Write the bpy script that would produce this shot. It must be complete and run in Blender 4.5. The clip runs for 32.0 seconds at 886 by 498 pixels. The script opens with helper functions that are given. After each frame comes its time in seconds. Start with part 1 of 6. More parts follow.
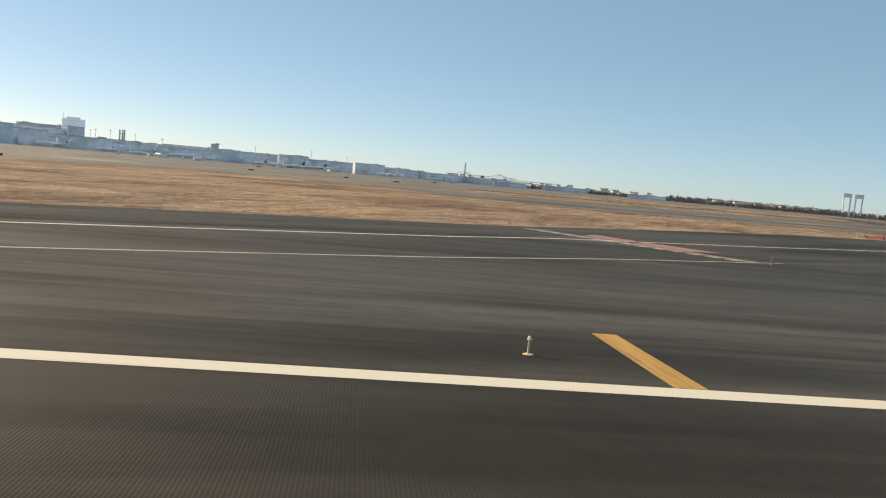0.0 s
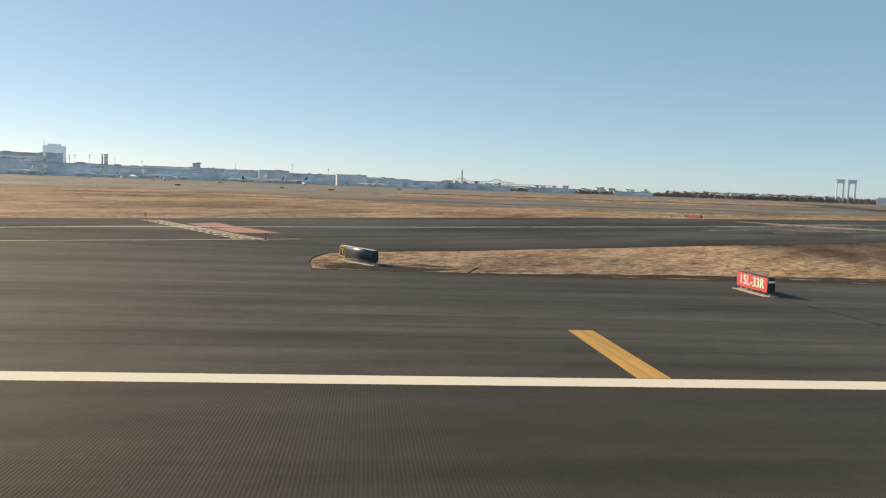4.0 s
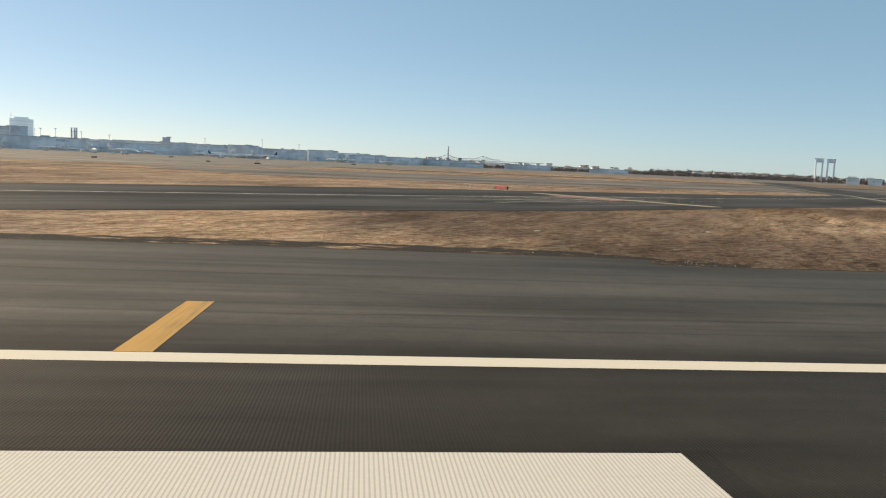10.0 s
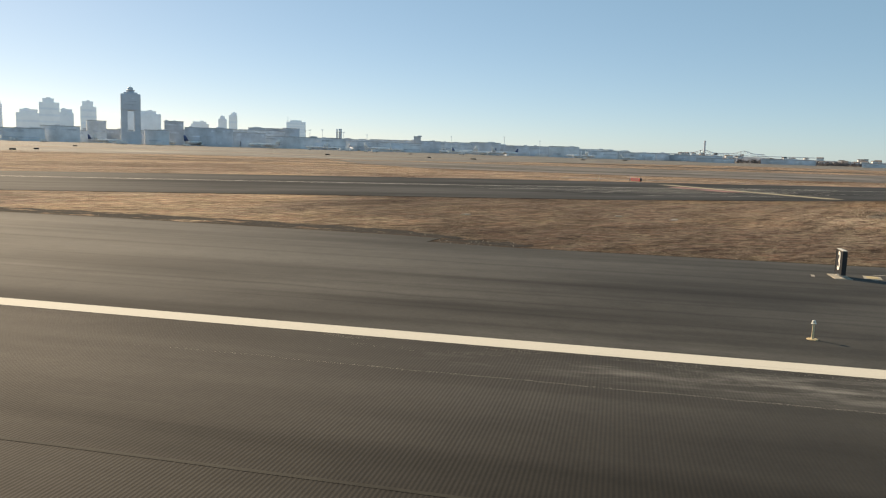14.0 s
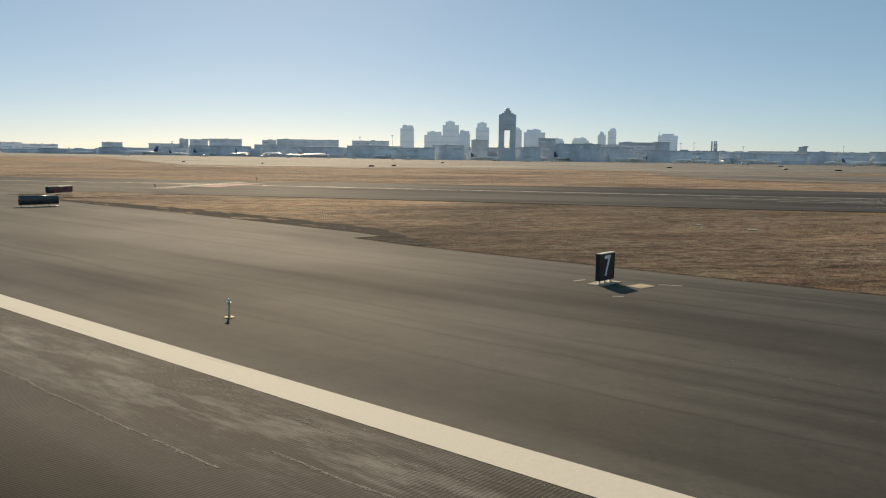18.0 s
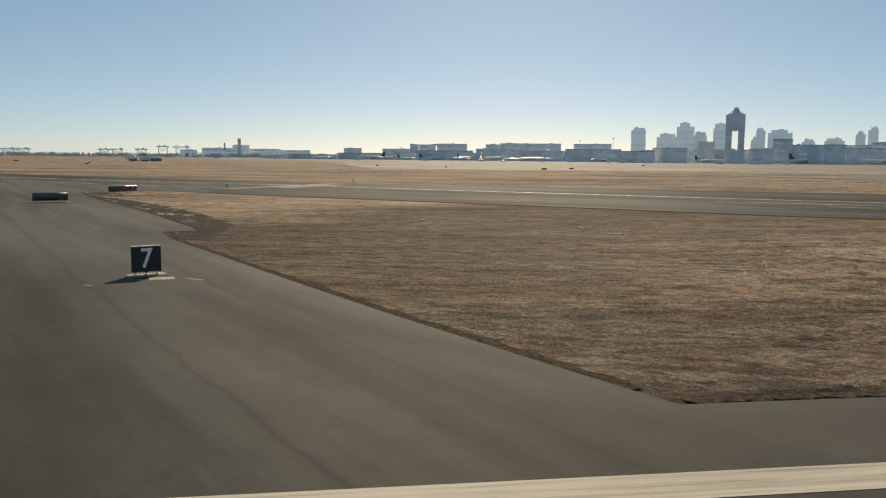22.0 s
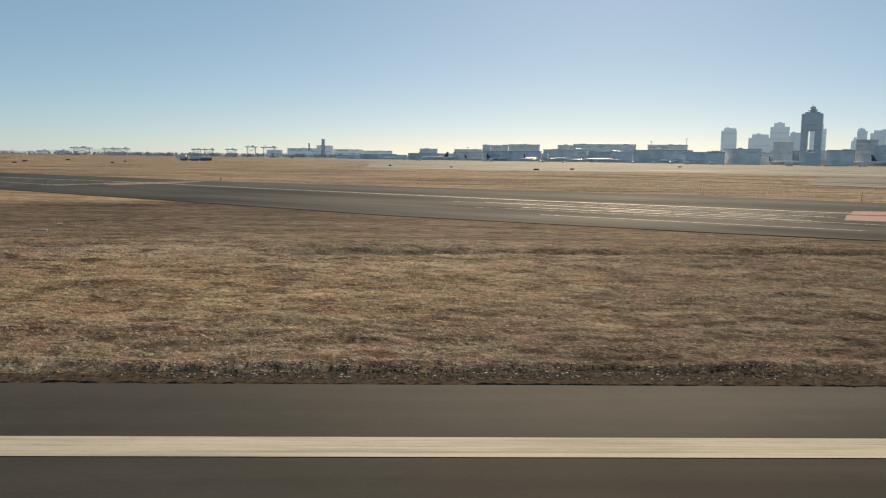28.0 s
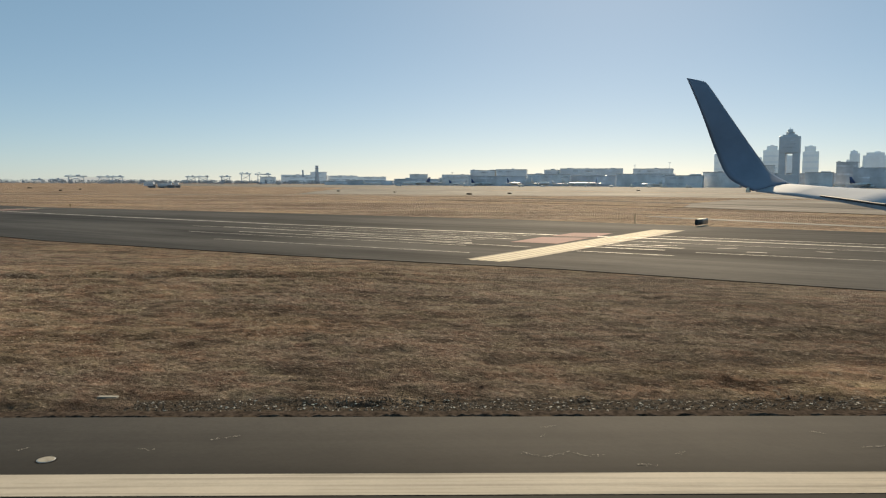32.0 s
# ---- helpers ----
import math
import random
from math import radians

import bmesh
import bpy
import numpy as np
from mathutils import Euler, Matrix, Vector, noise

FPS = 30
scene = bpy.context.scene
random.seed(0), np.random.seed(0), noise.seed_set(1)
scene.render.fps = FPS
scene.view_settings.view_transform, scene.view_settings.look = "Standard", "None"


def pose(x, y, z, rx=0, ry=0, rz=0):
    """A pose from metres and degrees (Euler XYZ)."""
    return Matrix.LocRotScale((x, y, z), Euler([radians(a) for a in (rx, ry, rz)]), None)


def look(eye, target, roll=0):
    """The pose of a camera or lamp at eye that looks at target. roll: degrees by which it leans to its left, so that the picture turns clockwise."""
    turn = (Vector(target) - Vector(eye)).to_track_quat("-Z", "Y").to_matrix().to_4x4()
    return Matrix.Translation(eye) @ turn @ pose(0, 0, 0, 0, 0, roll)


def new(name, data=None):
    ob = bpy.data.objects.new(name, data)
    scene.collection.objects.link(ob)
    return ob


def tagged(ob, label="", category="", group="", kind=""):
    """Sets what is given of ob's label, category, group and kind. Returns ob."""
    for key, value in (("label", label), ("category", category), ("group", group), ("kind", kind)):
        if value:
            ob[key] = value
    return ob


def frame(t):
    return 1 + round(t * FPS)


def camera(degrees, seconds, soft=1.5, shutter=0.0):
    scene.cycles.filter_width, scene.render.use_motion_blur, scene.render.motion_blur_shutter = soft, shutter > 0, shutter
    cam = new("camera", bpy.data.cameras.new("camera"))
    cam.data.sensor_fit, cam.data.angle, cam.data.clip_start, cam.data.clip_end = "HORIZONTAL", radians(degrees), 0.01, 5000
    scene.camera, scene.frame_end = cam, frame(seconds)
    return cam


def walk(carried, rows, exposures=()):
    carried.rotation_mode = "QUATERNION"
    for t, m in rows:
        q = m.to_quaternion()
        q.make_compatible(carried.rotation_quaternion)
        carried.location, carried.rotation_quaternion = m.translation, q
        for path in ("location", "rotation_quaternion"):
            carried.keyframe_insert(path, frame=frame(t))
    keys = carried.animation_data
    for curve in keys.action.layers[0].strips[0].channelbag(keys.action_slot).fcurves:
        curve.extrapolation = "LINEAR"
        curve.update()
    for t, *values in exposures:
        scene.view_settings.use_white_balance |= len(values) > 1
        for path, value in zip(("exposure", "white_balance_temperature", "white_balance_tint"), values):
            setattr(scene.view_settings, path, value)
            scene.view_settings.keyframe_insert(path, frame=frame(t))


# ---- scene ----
cam = camera(59.02, 32.0, soft=1.2)
PATH = [
    (0, (-34.401, 4.316, 4.329), (-33.220, 14.205, 3.435), 5.12),
    (0.5, (-27.186, 4.160, 4.333), (-26.008, 14.044, 3.381), 3.40),
    (1, (-20.284, 4.052, 4.335), (-19.140, 13.940, 3.383), 1.82),
    (1.5, (-13.858, 3.982, 4.336), (-12.740, 13.878, 3.433), 0.75),
    (2, (-7.946, 3.954, 4.337), (-6.859, 13.859, 3.501), 0.03),
    (2.5, (-2.319, 3.922, 4.338), (-1.240, 13.832, 3.546), 0.24),
    (4.5, (15.994, 3.624, 4.344), (16.992, 13.540, 3.524), 2.86),
    (5, (19.845, 3.600, 4.345), (20.846, 13.512, 3.487), 3.55),
    (5.5, (23.479, 3.580, 4.345), (24.501, 13.484, 3.418), 4.03),
    (6, (26.963, 3.589, 4.345), (28.015, 13.483, 3.346), 4.48),
    (6.5, (30.385, 3.551, 4.346), (31.463, 13.440, 3.324), 4.95),
    (7, (33.766, 3.480, 4.347), (34.856, 13.369, 3.333), 5.23),
    (7.5, (37.193, 3.482, 4.347), (38.285, 13.371, 3.342), 5.29),
    (8, (40.663, 3.547, 4.346), (41.762, 13.434, 3.325), 5.26),
    (8.5, (44.121, 3.668, 4.344), (45.226, 13.551, 3.289), 4.79),
    (9, (47.586, 3.835, 4.340), (48.691, 13.714, 3.252), 3.95),
    (9.5, (51.052, 3.965, 4.338), (52.151, 13.844, 3.238), 3.29),
    (10, (54.581, 4.090, 4.335), (55.643, 13.974, 3.251), 2.48),
    (10.5, (58.064, 4.161, 4.334), (59.039, 14.057, 3.276), 1.81),
    (11, (61.336, 4.053, 4.337), (62.134, 13.967, 3.293), 0.98),
    (11.5, (64.545, 3.870, 4.342), (65.085, 13.801, 3.299), 1.17),
    (12, (67.813, 3.653, 4.347), (67.979, 13.597, 3.297), 1.37),
    (12.5, (71.160, 3.446, 4.353), (70.846, 13.383, 3.275), 1.49),
    (13, (74.528, 3.293, 4.358), (73.643, 13.190, 3.240), 1.57),
    (13.5, (77.849, 3.244, 4.361), (76.342, 13.060, 3.186), 1.86),
    (14, (81.094, 3.362, 4.362), (78.964, 13.052, 3.114), 1.89),
    (14.5, (84.244, 3.628, 4.361), (81.538, 13.167, 3.061), 1.51),
    (16.5, (97.042, 7.346, 4.325), (91.960, 15.852, 2.972), 0.05),
    (17, (99.937, 8.983, 4.312), (94.343, 17.169, 3.005), 0.21),
    (17.5, (102.725, 10.842, 4.300), (96.702, 18.728, 3.066), 0.51),
    (18, (105.443, 12.860, 4.292), (99.061, 20.469, 3.116), 0.84),
    (18.5, (108.097, 15.002, 4.288), (101.392, 22.332, 3.139), 1.00),
    (19, (110.672, 17.276, 4.289), (103.668, 24.322, 3.149), 0.84),
    (19.5, (113.164, 19.613, 4.293), (105.881, 26.370, 3.154), 0.93),
    (20, (115.584, 22.053, 4.301), (108.043, 28.519, 3.150), 0.94),
    (20.5, (117.897, 24.619, 4.309), (110.125, 30.803, 3.140), 0.86),
    (21, (120.081, 27.332, 4.318), (112.099, 33.237, 3.127), 0.81),
    (21.5, (122.155, 30.195, 4.326), (113.987, 35.840, 3.133), 0.79),
    (22, (124.083, 33.135, 4.332), (115.749, 38.537, 3.169), 0.48),
    (22.5, (125.904, 36.100, 4.337), (117.431, 41.295, 3.235), 0.22),
    (23, (127.689, 39.094, 4.342), (119.104, 44.119, 3.314), 0.28),
    (23.5, (129.402, 42.181, 4.346), (120.729, 47.067, 3.388), 0.10),
    (24, (131.097, 45.313, 4.349), (122.360, 50.090, 3.425), 0.16),
    (24.5, (132.778, 48.490, 4.353), (124.002, 53.193, 3.422), 0.25),
    (25, (134.478, 51.739, 4.356), (125.679, 56.389, 3.383), 0.58),
    (25.5, (136.201, 55.043, 4.359), (127.390, 59.655, 3.317), 0.77),
    (27.5, (143.281, 69.656, 4.364), (134.396, 74.092, 3.192), 0.77),
    (28, (144.857, 73.054, 4.364), (135.942, 77.433, 3.200), 0.65),
    (28.5, (146.466, 76.408, 4.365), (137.517, 80.724, 3.236), 0.42),
    (29, (148.025, 79.770, 4.365), (139.045, 84.036, 3.289), 0.25),
    (29.5, (149.569, 83.203, 4.365), (140.561, 87.421, 3.334), -0.03),
    (30, (151.052, 86.602, 4.363), (142.029, 90.799, 3.378), -0.27),
    (30.5, (152.519, 90.023, 4.361), (143.492, 94.223, 3.422), -0.49),
    (31, (154.140, 93.670, 4.359), (145.127, 97.911, 3.474), -0.33),
    (31.5, (155.648, 97.201, 4.357), (146.656, 101.493, 3.511), -0.14),
    (32, (157.136, 100.638, 4.355), (148.174, 104.994, 3.511), 0.20),
]
walk(cam, [(t, look(eye, target, roll)) for t, eye, target, roll in PATH],
     [(0, 0.60, 7700, 12), (13, 0.53, 7700, 12), (17, 0.20, 7500, 10), (19, 0.04, 7420, 9), (32, 0.10, 7420, 8.5)])

# ---- sun, sky, exposure ----
SUN_AZ, SUN_EL = radians(142), radians(28)
SUN_WAY = Vector((math.cos(SUN_AZ) * math.cos(SUN_EL), math.sin(SUN_AZ) * math.cos(SUN_EL), math.sin(SUN_EL)))
world = bpy.data.worlds.new("world")
scene.world = world
world.use_nodes = True
sky = world.node_tree.nodes.new("ShaderNodeTexSky")
sky.sky_type, sky.sun_disc = "NISHITA", False
sky.sun_elevation, sky.sun_rotation = SUN_EL, radians(-52)
sky.air_density, sky.dust_density, sky.ozone_density = 0.62, 0.22, 2.2
# a winter haze over the whole sky: it evens out the clear blue
haze = world.node_tree.nodes.new("ShaderNodeVectorMath")
haze.operation = "MULTIPLY_ADD"
haze.inputs[1].default_value, haze.inputs[2].default_value = (0.585, 0.556, 0.573), (0.92, 2.02, 2.80)
world.node_tree.links.new(sky.outputs[0], haze.inputs[0])
world.node_tree.links.new(haze.outputs[0], world.node_tree.nodes["Background"].inputs[0])
world.node_tree.nodes["Background"].inputs[1].default_value = 0.085
sun_data = bpy.data.lights.new("sun", "SUN")
sun_data.energy, sun_data.angle, sun_data.color = 5.0, radians(0.53), (1.0, 0.84, 0.64)
sun = new("sun", sun_data)
sun.matrix_world = look(SUN_WAY * 100, (0, 0, 0))
scene.view_settings.exposure = 0.0


# ---- materials ----
def nodes_of(name, rough=0.8, metal=0.0):
    m = bpy.data.materials.new(name)
    m.use_nodes = True
    b = m.node_tree.nodes["Principled BSDF"]
    b.inputs["Roughness"].default_value, b.inputs["Metallic"].default_value = rough, metal
    return m, m.node_tree.nodes, m.node_tree.links, b


def coords(n, l, scale=(1, 1, 1), turn=0.0):
    tc, mp = n.new("ShaderNodeTexCoord"), n.new("ShaderNodeMapping")
    mp.vector_type = "TEXTURE"
    mp.inputs["Scale"].default_value, mp.inputs["Rotation"].default_value = [1 / v for v in scale], (0, 0, radians(turn))
    l.new(tc.outputs["Object"], mp.inputs["Vector"])
    return mp.outputs["Vector"]


def noise_of(n, l, vec, scale, detail=4, rough=0.6):
    t = n.new("ShaderNodeTexNoise")
    t.inputs["Scale"].default_value, t.inputs["Detail"].default_value, t.inputs["Roughness"].default_value = scale, detail, rough
    l.new(vec, t.inputs["Vector"])
    return t.outputs["Fac"]


def ramp(n, l, fac, stops):
    r = n.new("ShaderNodeValToRGB")
    while len(r.color_ramp.elements) < len(stops):
        r.color_ramp.elements.new(0.5)
    for e, (p, c) in zip(r.color_ramp.elements, stops):
        e.position, e.color = p, (*c, 1) if len(c) == 3 else (c[0], c[0], c[0], 1)
    l.new(fac, r.inputs[0])
    return r.outputs[0]


def mixed(n, l, fac, a, b, mode="MIX"):
    x = n.new("ShaderNodeMix")
    x.data_type, x.blend_type = "RGBA", mode
    for sock, v in ((x.inputs[0], fac), (x.inputs[6], a), (x.inputs[7], b)):
        if isinstance(v, (int, float)):
            sock.default_value = v
        elif isinstance(v, tuple):
            sock.default_value = (*v, 1)
        else:
            l.new(v, sock)
    return x.outputs[2]


def bump(n, l, b, height, strength, dist):
    x = n.new("ShaderNodeBump")
    x.inputs["Strength"].default_value, x.inputs["Distance"].default_value = strength, dist
    l.new(height, x.inputs["Height"])
    l.new(x.outputs[0], b.inputs["Normal"])


def asphalt(name, dark, light, turn=0.0, grooved=False, rough=0.75, gloss=0.18, joints=(), smear=None):
    """Worn airfield asphalt: tyre streaks along its way, blotches, fine stone."""
    m, n, l, b = nodes_of(name, rough)
    v = coords(n, l)
    long = coords(n, l, (0.035, 0.40, 1), turn)
    fine = noise_of(n, l, v, 9.0, 3)
    blot = noise_of(n, l, v, 0.09, 5)
    streak = noise_of(n, l, long, 1.0, 3, 0.5)
    base = ramp(n, l, streak, [(0.40, dark), (0.55, light)])
    base = mixed(n, l, 0.45, base, ramp(n, l, blot, [(0.35, dark), (0.7, light)]))
    # short dark tyre scuffs
    scuff = noise_of(n, l, coords(n, l, (0.05, 1.1, 1), turn + 1.2), 1.0, 3, 0.55)
    base = mixed(n, l, 0.5, base, ramp(n, l, scuff, [(0.36, (0.58,)), (0.48, (1.0,))]), "MULTIPLY")
    broad = noise_of(n, l, coords(n, l, (0.006, 0.11, 1), turn), 1.0, 3)
    base = mixed(n, l, 0.8, base, ramp(n, l, broad, [(0.38, (0.62,)), (0.58, (1.15,))]), "MULTIPLY")
    patch = noise_of(n, l, coords(n, l, (0.022, 0.075, 1), turn + 4), 1.0, 4, 0.55)
    base = mixed(n, l, 0.9, base, ramp(n, l, patch, [(0.40, (0.60,)), (0.50, (1.0,)), (0.59, (1.24,))]), "MULTIPLY")
    base = mixed(n, l, 0.35, base, ramp(n, l, fine, [(0.3, (0.45,)), (0.7, (1.0,))]), "MULTIPLY")
    mottle = noise_of(n, l, v, 1.1, 6, 0.7)
    base = mixed(n, l, 0.7, base, ramp(n, l, mottle, [(0.36, (0.78, 0.78, 0.79)), (0.5, (1.0, 1.0, 1.0)), (0.66, (1.16, 1.15, 1.12))]), "MULTIPLY")
    if joints:
        # old paving joints along the way: soft dark bands that wander a little
        place, wander = n.new("ShaderNodeSeparateXYZ"), n.new("ShaderNodeMath")
        l.new(v, place.inputs[0])
        wander.operation = "MULTIPLY_ADD"
        wander.inputs[1].default_value = 0.9
        l.new(noise_of(n, l, v, 0.22, 4), wander.inputs[0])
        l.new(place.outputs[1], wander.inputs[2])
        for at, depth in joints:
            off, size = n.new("ShaderNodeMath"), n.new("ShaderNodeMath")
            off.operation, size.operation = "SUBTRACT", "ABSOLUTE"
            off.inputs[1].default_value = at + 0.45
            l.new(wander.outputs[0], off.inputs[0])
            l.new(off.outputs[0], size.inputs[0])
            base = mixed(n, l, 1.0, base, ramp(n, l, size.outputs[0], [(0.02, (depth * 0.85,)), (0.11, (0.5 + depth / 2,)), (0.38, (1.0,))]), "MULTIPLY")
    if smear:
        # a chalky worn stretch: (along, across) of its middle and its half sizes
        spot, far = n.new("ShaderNodeMapping"), n.new("ShaderNodeVectorMath")
        spot.vector_type, far.operation = "TEXTURE", "LENGTH"
        spot.inputs["Location"].default_value, spot.inputs["Scale"].default_value = (smear[0], smear[1], 0), (smear[2], smear[3], 1e6)
        l.new(v, spot.inputs["Vector"])
        l.new(spot.outputs["Vector"], far.inputs[0])
        fade = ramp(n, l, far.outputs["Value"], [(0.35, (1.0,)), (1.0, (0.0,))])
        chalk = ramp(n, l, noise_of(n, l, coords(n, l, (0.35, 1.5, 1), 2), 1.0, 8, 0.72), [(0.46, (0.0,)), (0.66, (1.0,))])
        base = mixed(n, l, mixed(n, l, 1.0, fade, chalk, "MULTIPLY"), base, (0.17, 0.163, 0.148))
    l.new(base, b.inputs["Base Color"])
    l.new(ramp(n, l, blot, [(0.3, (rough - 0.03,)), (0.7, (min(1, rough + 0.03),))]), b.inputs["Roughness"])
    sheen = mixed(n, l, 0.5, ramp(n, l, streak, [(0.38, (gloss * 0.65,)), (0.58, (gloss * 1.3,))]), ramp(n, l, patch, [(0.40, (gloss * 0.4,)), (0.60, (gloss * 1.6,))]))
    l.new(sheen, b.inputs["Specular IOR Level"])
    b.inputs["Sheen Weight"].default_value, b.inputs["Sheen Roughness"].default_value = 0.04, 0.35
    if grooved:
        w = n.new("ShaderNodeTexWave")
        w.wave_type, w.bands_direction = "BANDS", "X"
        w.inputs["Scale"].default_value = 4.2
        l.new(v, w.inputs["Vector"])
        both = mixed(n, l, 0.5, fine, w.outputs["Fac"])
        bump(n, l, b, both, 0.6, 0.012)
    else:
        bump(n, l, b, fine, 0.25, 0.01)
    return m


def paint(name, colour, worn, wear=0.5, turn=0.0, grooved=False, rough=0.85, gloss=0.2, streaks=0.0, grain=(0.15, 3.0)):
    """Road paint, scuffed along its way so that the asphalt shows through."""
    m, n, l, b = nodes_of(name, rough)
    b.inputs["Specular IOR Level"].default_value = gloss
    v, long = coords(n, l), coords(n, l, (*grain, 1), turn)
    scuff = noise_of(n, l, long, 1.0, 6, 0.7)
    fine = noise_of(n, l, v, 14.0, 3)
    base = ramp(n, l, scuff, [(wear - 0.16, worn), (wear + 0.04, colour)])
    base = mixed(n, l, 0.2, base, ramp(n, l, fine, [(0.3, (0.6,)), (0.7, (1.0,))]), "MULTIPLY")
    if streaks:
        # thin grey drag marks along the paint and a slow dulling here and there
        drag = noise_of(n, l, coords(n, l, (grain[0] * 1.3, grain[1] * 3.2, 1), turn), 1.0, 4, 0.6)
        base = mixed(n, l, streaks, base, ramp(n, l, drag, [(0.36, (0.52,)), (0.52, (1.0,))]), "MULTIPLY")
        dull = noise_of(n, l, coords(n, l, (0.25, 0.7, 1), turn), 1.0, 3)
        base = mixed(n, l, streaks, base, ramp(n, l, dull, [(0.38, (0.74,)), (0.58, (1.0,))]), "MULTIPLY")
    if grooved:
        w = n.new("ShaderNodeTexWave")
        w.wave_type, w.bands_direction = "BANDS", "X"
        w.inputs["Scale"].default_value = 4.2
        l.new(v, w.inputs["Vector"])
        base = mixed(n, l, 0.5, base, ramp(n, l, w.outputs["Fac"], [(0.15, (0.45,)), (0.5, (1.0,))]), "MULTIPLY")
    l.new(base, b.inputs["Base Color"])
    bump(n, l, b, fine, 0.15, 0.01)
    return m


def plain(name, colour, rough=0.6, metal=0.0, vary=0.25, scale=3.0, gloss=None):
    m, n, l, b = nodes_of(name, rough, metal)
    b.inputs["Specular IOR Level"].default_value = gloss if gloss is not None else 0.5 if rough < 0.6 or metal else 0.15
    v = coords(n, l)
    f = noise_of(n, l, v, scale, 5)
    lo = tuple(c * (1 - vary) for c in colour)
    hi = tuple(min(1, c * (1 + vary)) for c in colour)
    l.new(ramp(n, l, f, [(0.3, lo), (0.7, hi)]), b.inputs["Base Color"])
    bump(n, l, b, noise_of(n, l, v, scale * 8, 2), 0.08, 0.01)
    return m


PALE_SPOT, RUNWAY_TURN = (112.0, 80.0), 65.19


def grass_tone(n, l, soil=True):
    """Winter grass: tan and brown patches, painted shade in the hollows, pale straw; also gives the relief."""
    v = coords(n, l)
    long = coords(n, l, (0.78, 1.3, 1), 62)
    wide = noise_of(n, l, coords(n, l, (0.6, 1.3, 1), 62), 0.030, 4, 0.6)
    big = noise_of(n, l, coords(n, l, (0.5, 1.7, 1), 58), 0.18, 6, 0.65)
    mid = noise_of(n, l, long, 1.2, 8, 0.72)
    fine = noise_of(n, l, v, 6.0, 5, 0.75)
    base = ramp(n, l, mid, [(0.34, (0.088, 0.064, 0.050)), (0.48, (0.204, 0.159, 0.130)), (0.62, (0.325, 0.267, 0.220))])
    base = mixed(n, l, 1.0, base, ramp(n, l, big, [(0.36, (0.60, 0.55, 0.51)), (0.50, (0.97, 0.95, 0.93)), (0.62, (1.28, 1.28, 1.25))]), "MULTIPLY")
    base = mixed(n, l, 1.0, base, ramp(n, l, wide, [(0.38, (0.62, 0.56, 0.54)), (0.5, (0.98, 0.98, 0.98)), (0.62, (1.28, 1.22, 1.08))]), "MULTIPLY")
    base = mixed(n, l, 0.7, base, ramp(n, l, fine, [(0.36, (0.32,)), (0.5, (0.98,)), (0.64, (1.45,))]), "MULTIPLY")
    hue = noise_of(n, l, coords(n, l, (0.8, 1.4, 1), 20), 0.7, 5, 0.65)
    base = mixed(n, l, 1.0, base, ramp(n, l, hue, [(0.38, (1.08, 0.93, 0.90)), (0.5, (1.0, 1.0, 1.0)), (0.62, (0.97, 1.04, 0.96))]), "MULTIPLY")
    # single bleached stalks; the shade in small gaps between tussocks is painted dark
    stalk = noise_of(n, l, coords(n, l, (6.0, 14.0, 1), 35), 1.0, 3, 0.6)
    base = mixed(n, l, ramp(n, l, stalk, [(0.57, (0.0,)), (0.68, (0.8,))]), base, (0.60, 0.52, 0.43))
    gap_shade = noise_of(n, l, coords(n, l, (1.5, 2.6, 1), 70), 1.6, 5, 0.65)
    base = mixed(n, l, 1.0, base, ramp(n, l, gap_shade, [(0.33, (0.48,)), (0.44, (1.0,))]), "MULTIPLY")
    # rows of tussocks left by the mower, each hollow's shade painted into the colour
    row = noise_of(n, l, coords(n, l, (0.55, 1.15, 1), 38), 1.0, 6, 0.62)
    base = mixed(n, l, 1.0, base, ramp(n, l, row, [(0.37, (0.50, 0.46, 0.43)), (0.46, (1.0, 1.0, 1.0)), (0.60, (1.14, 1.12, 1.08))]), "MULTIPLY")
    # bare brown soil showing along the edge of the crossing runway
    over, rag = n.new("ShaderNodeVectorMath"), n.new("ShaderNodeMath")
    over.operation, rag.operation = "DOT_PRODUCT", "MULTIPLY_ADD"
    over.inputs[1].default_value = (-math.sin(radians(RUNWAY_TURN)), math.cos(radians(RUNWAY_TURN)), 0)
    l.new(v, over.inputs[0])
    rag.inputs[1].default_value = 3.2
    l.new(noise_of(n, l, v, 0.55, 5, 0.6), rag.inputs[0])
    l.new(over.outputs["Value"], rag.inputs[2])
    bare = n.new("ShaderNodeMapRange")
    bare.inputs["From Min"].default_value, bare.inputs["From Max"].default_value = -83.0, -81.9
    bare.inputs["To Min"].default_value, bare.inputs["To Max"].default_value = 0.85, 0.0
    l.new(rag.outputs[0], bare.inputs["Value"])
    if soil:
        base = mixed(n, l, bare.outputs[0], base, mixed(n, l, fine, (0.060, 0.046, 0.037), (0.20, 0.160, 0.128)))
    # a paler spot in a wider ring, ragged at its rims; the ring's backlit darkness is painted in
    far, stir = n.new("ShaderNodeVectorMath"), n.new("ShaderNodeMath")
    far.operation, stir.operation = "DISTANCE", "MULTIPLY_ADD"
    far.inputs[1].default_value = (*PALE_SPOT, 0)
    l.new(v, far.inputs[0])
    stir.inputs[1].default_value = 0.0105
    l.new(far.outputs["Value"], stir.inputs[0])
    l.new(ramp(n, l, wide, [(0.3, (0.0,)), (0.7, (0.25,))]), stir.inputs[2])
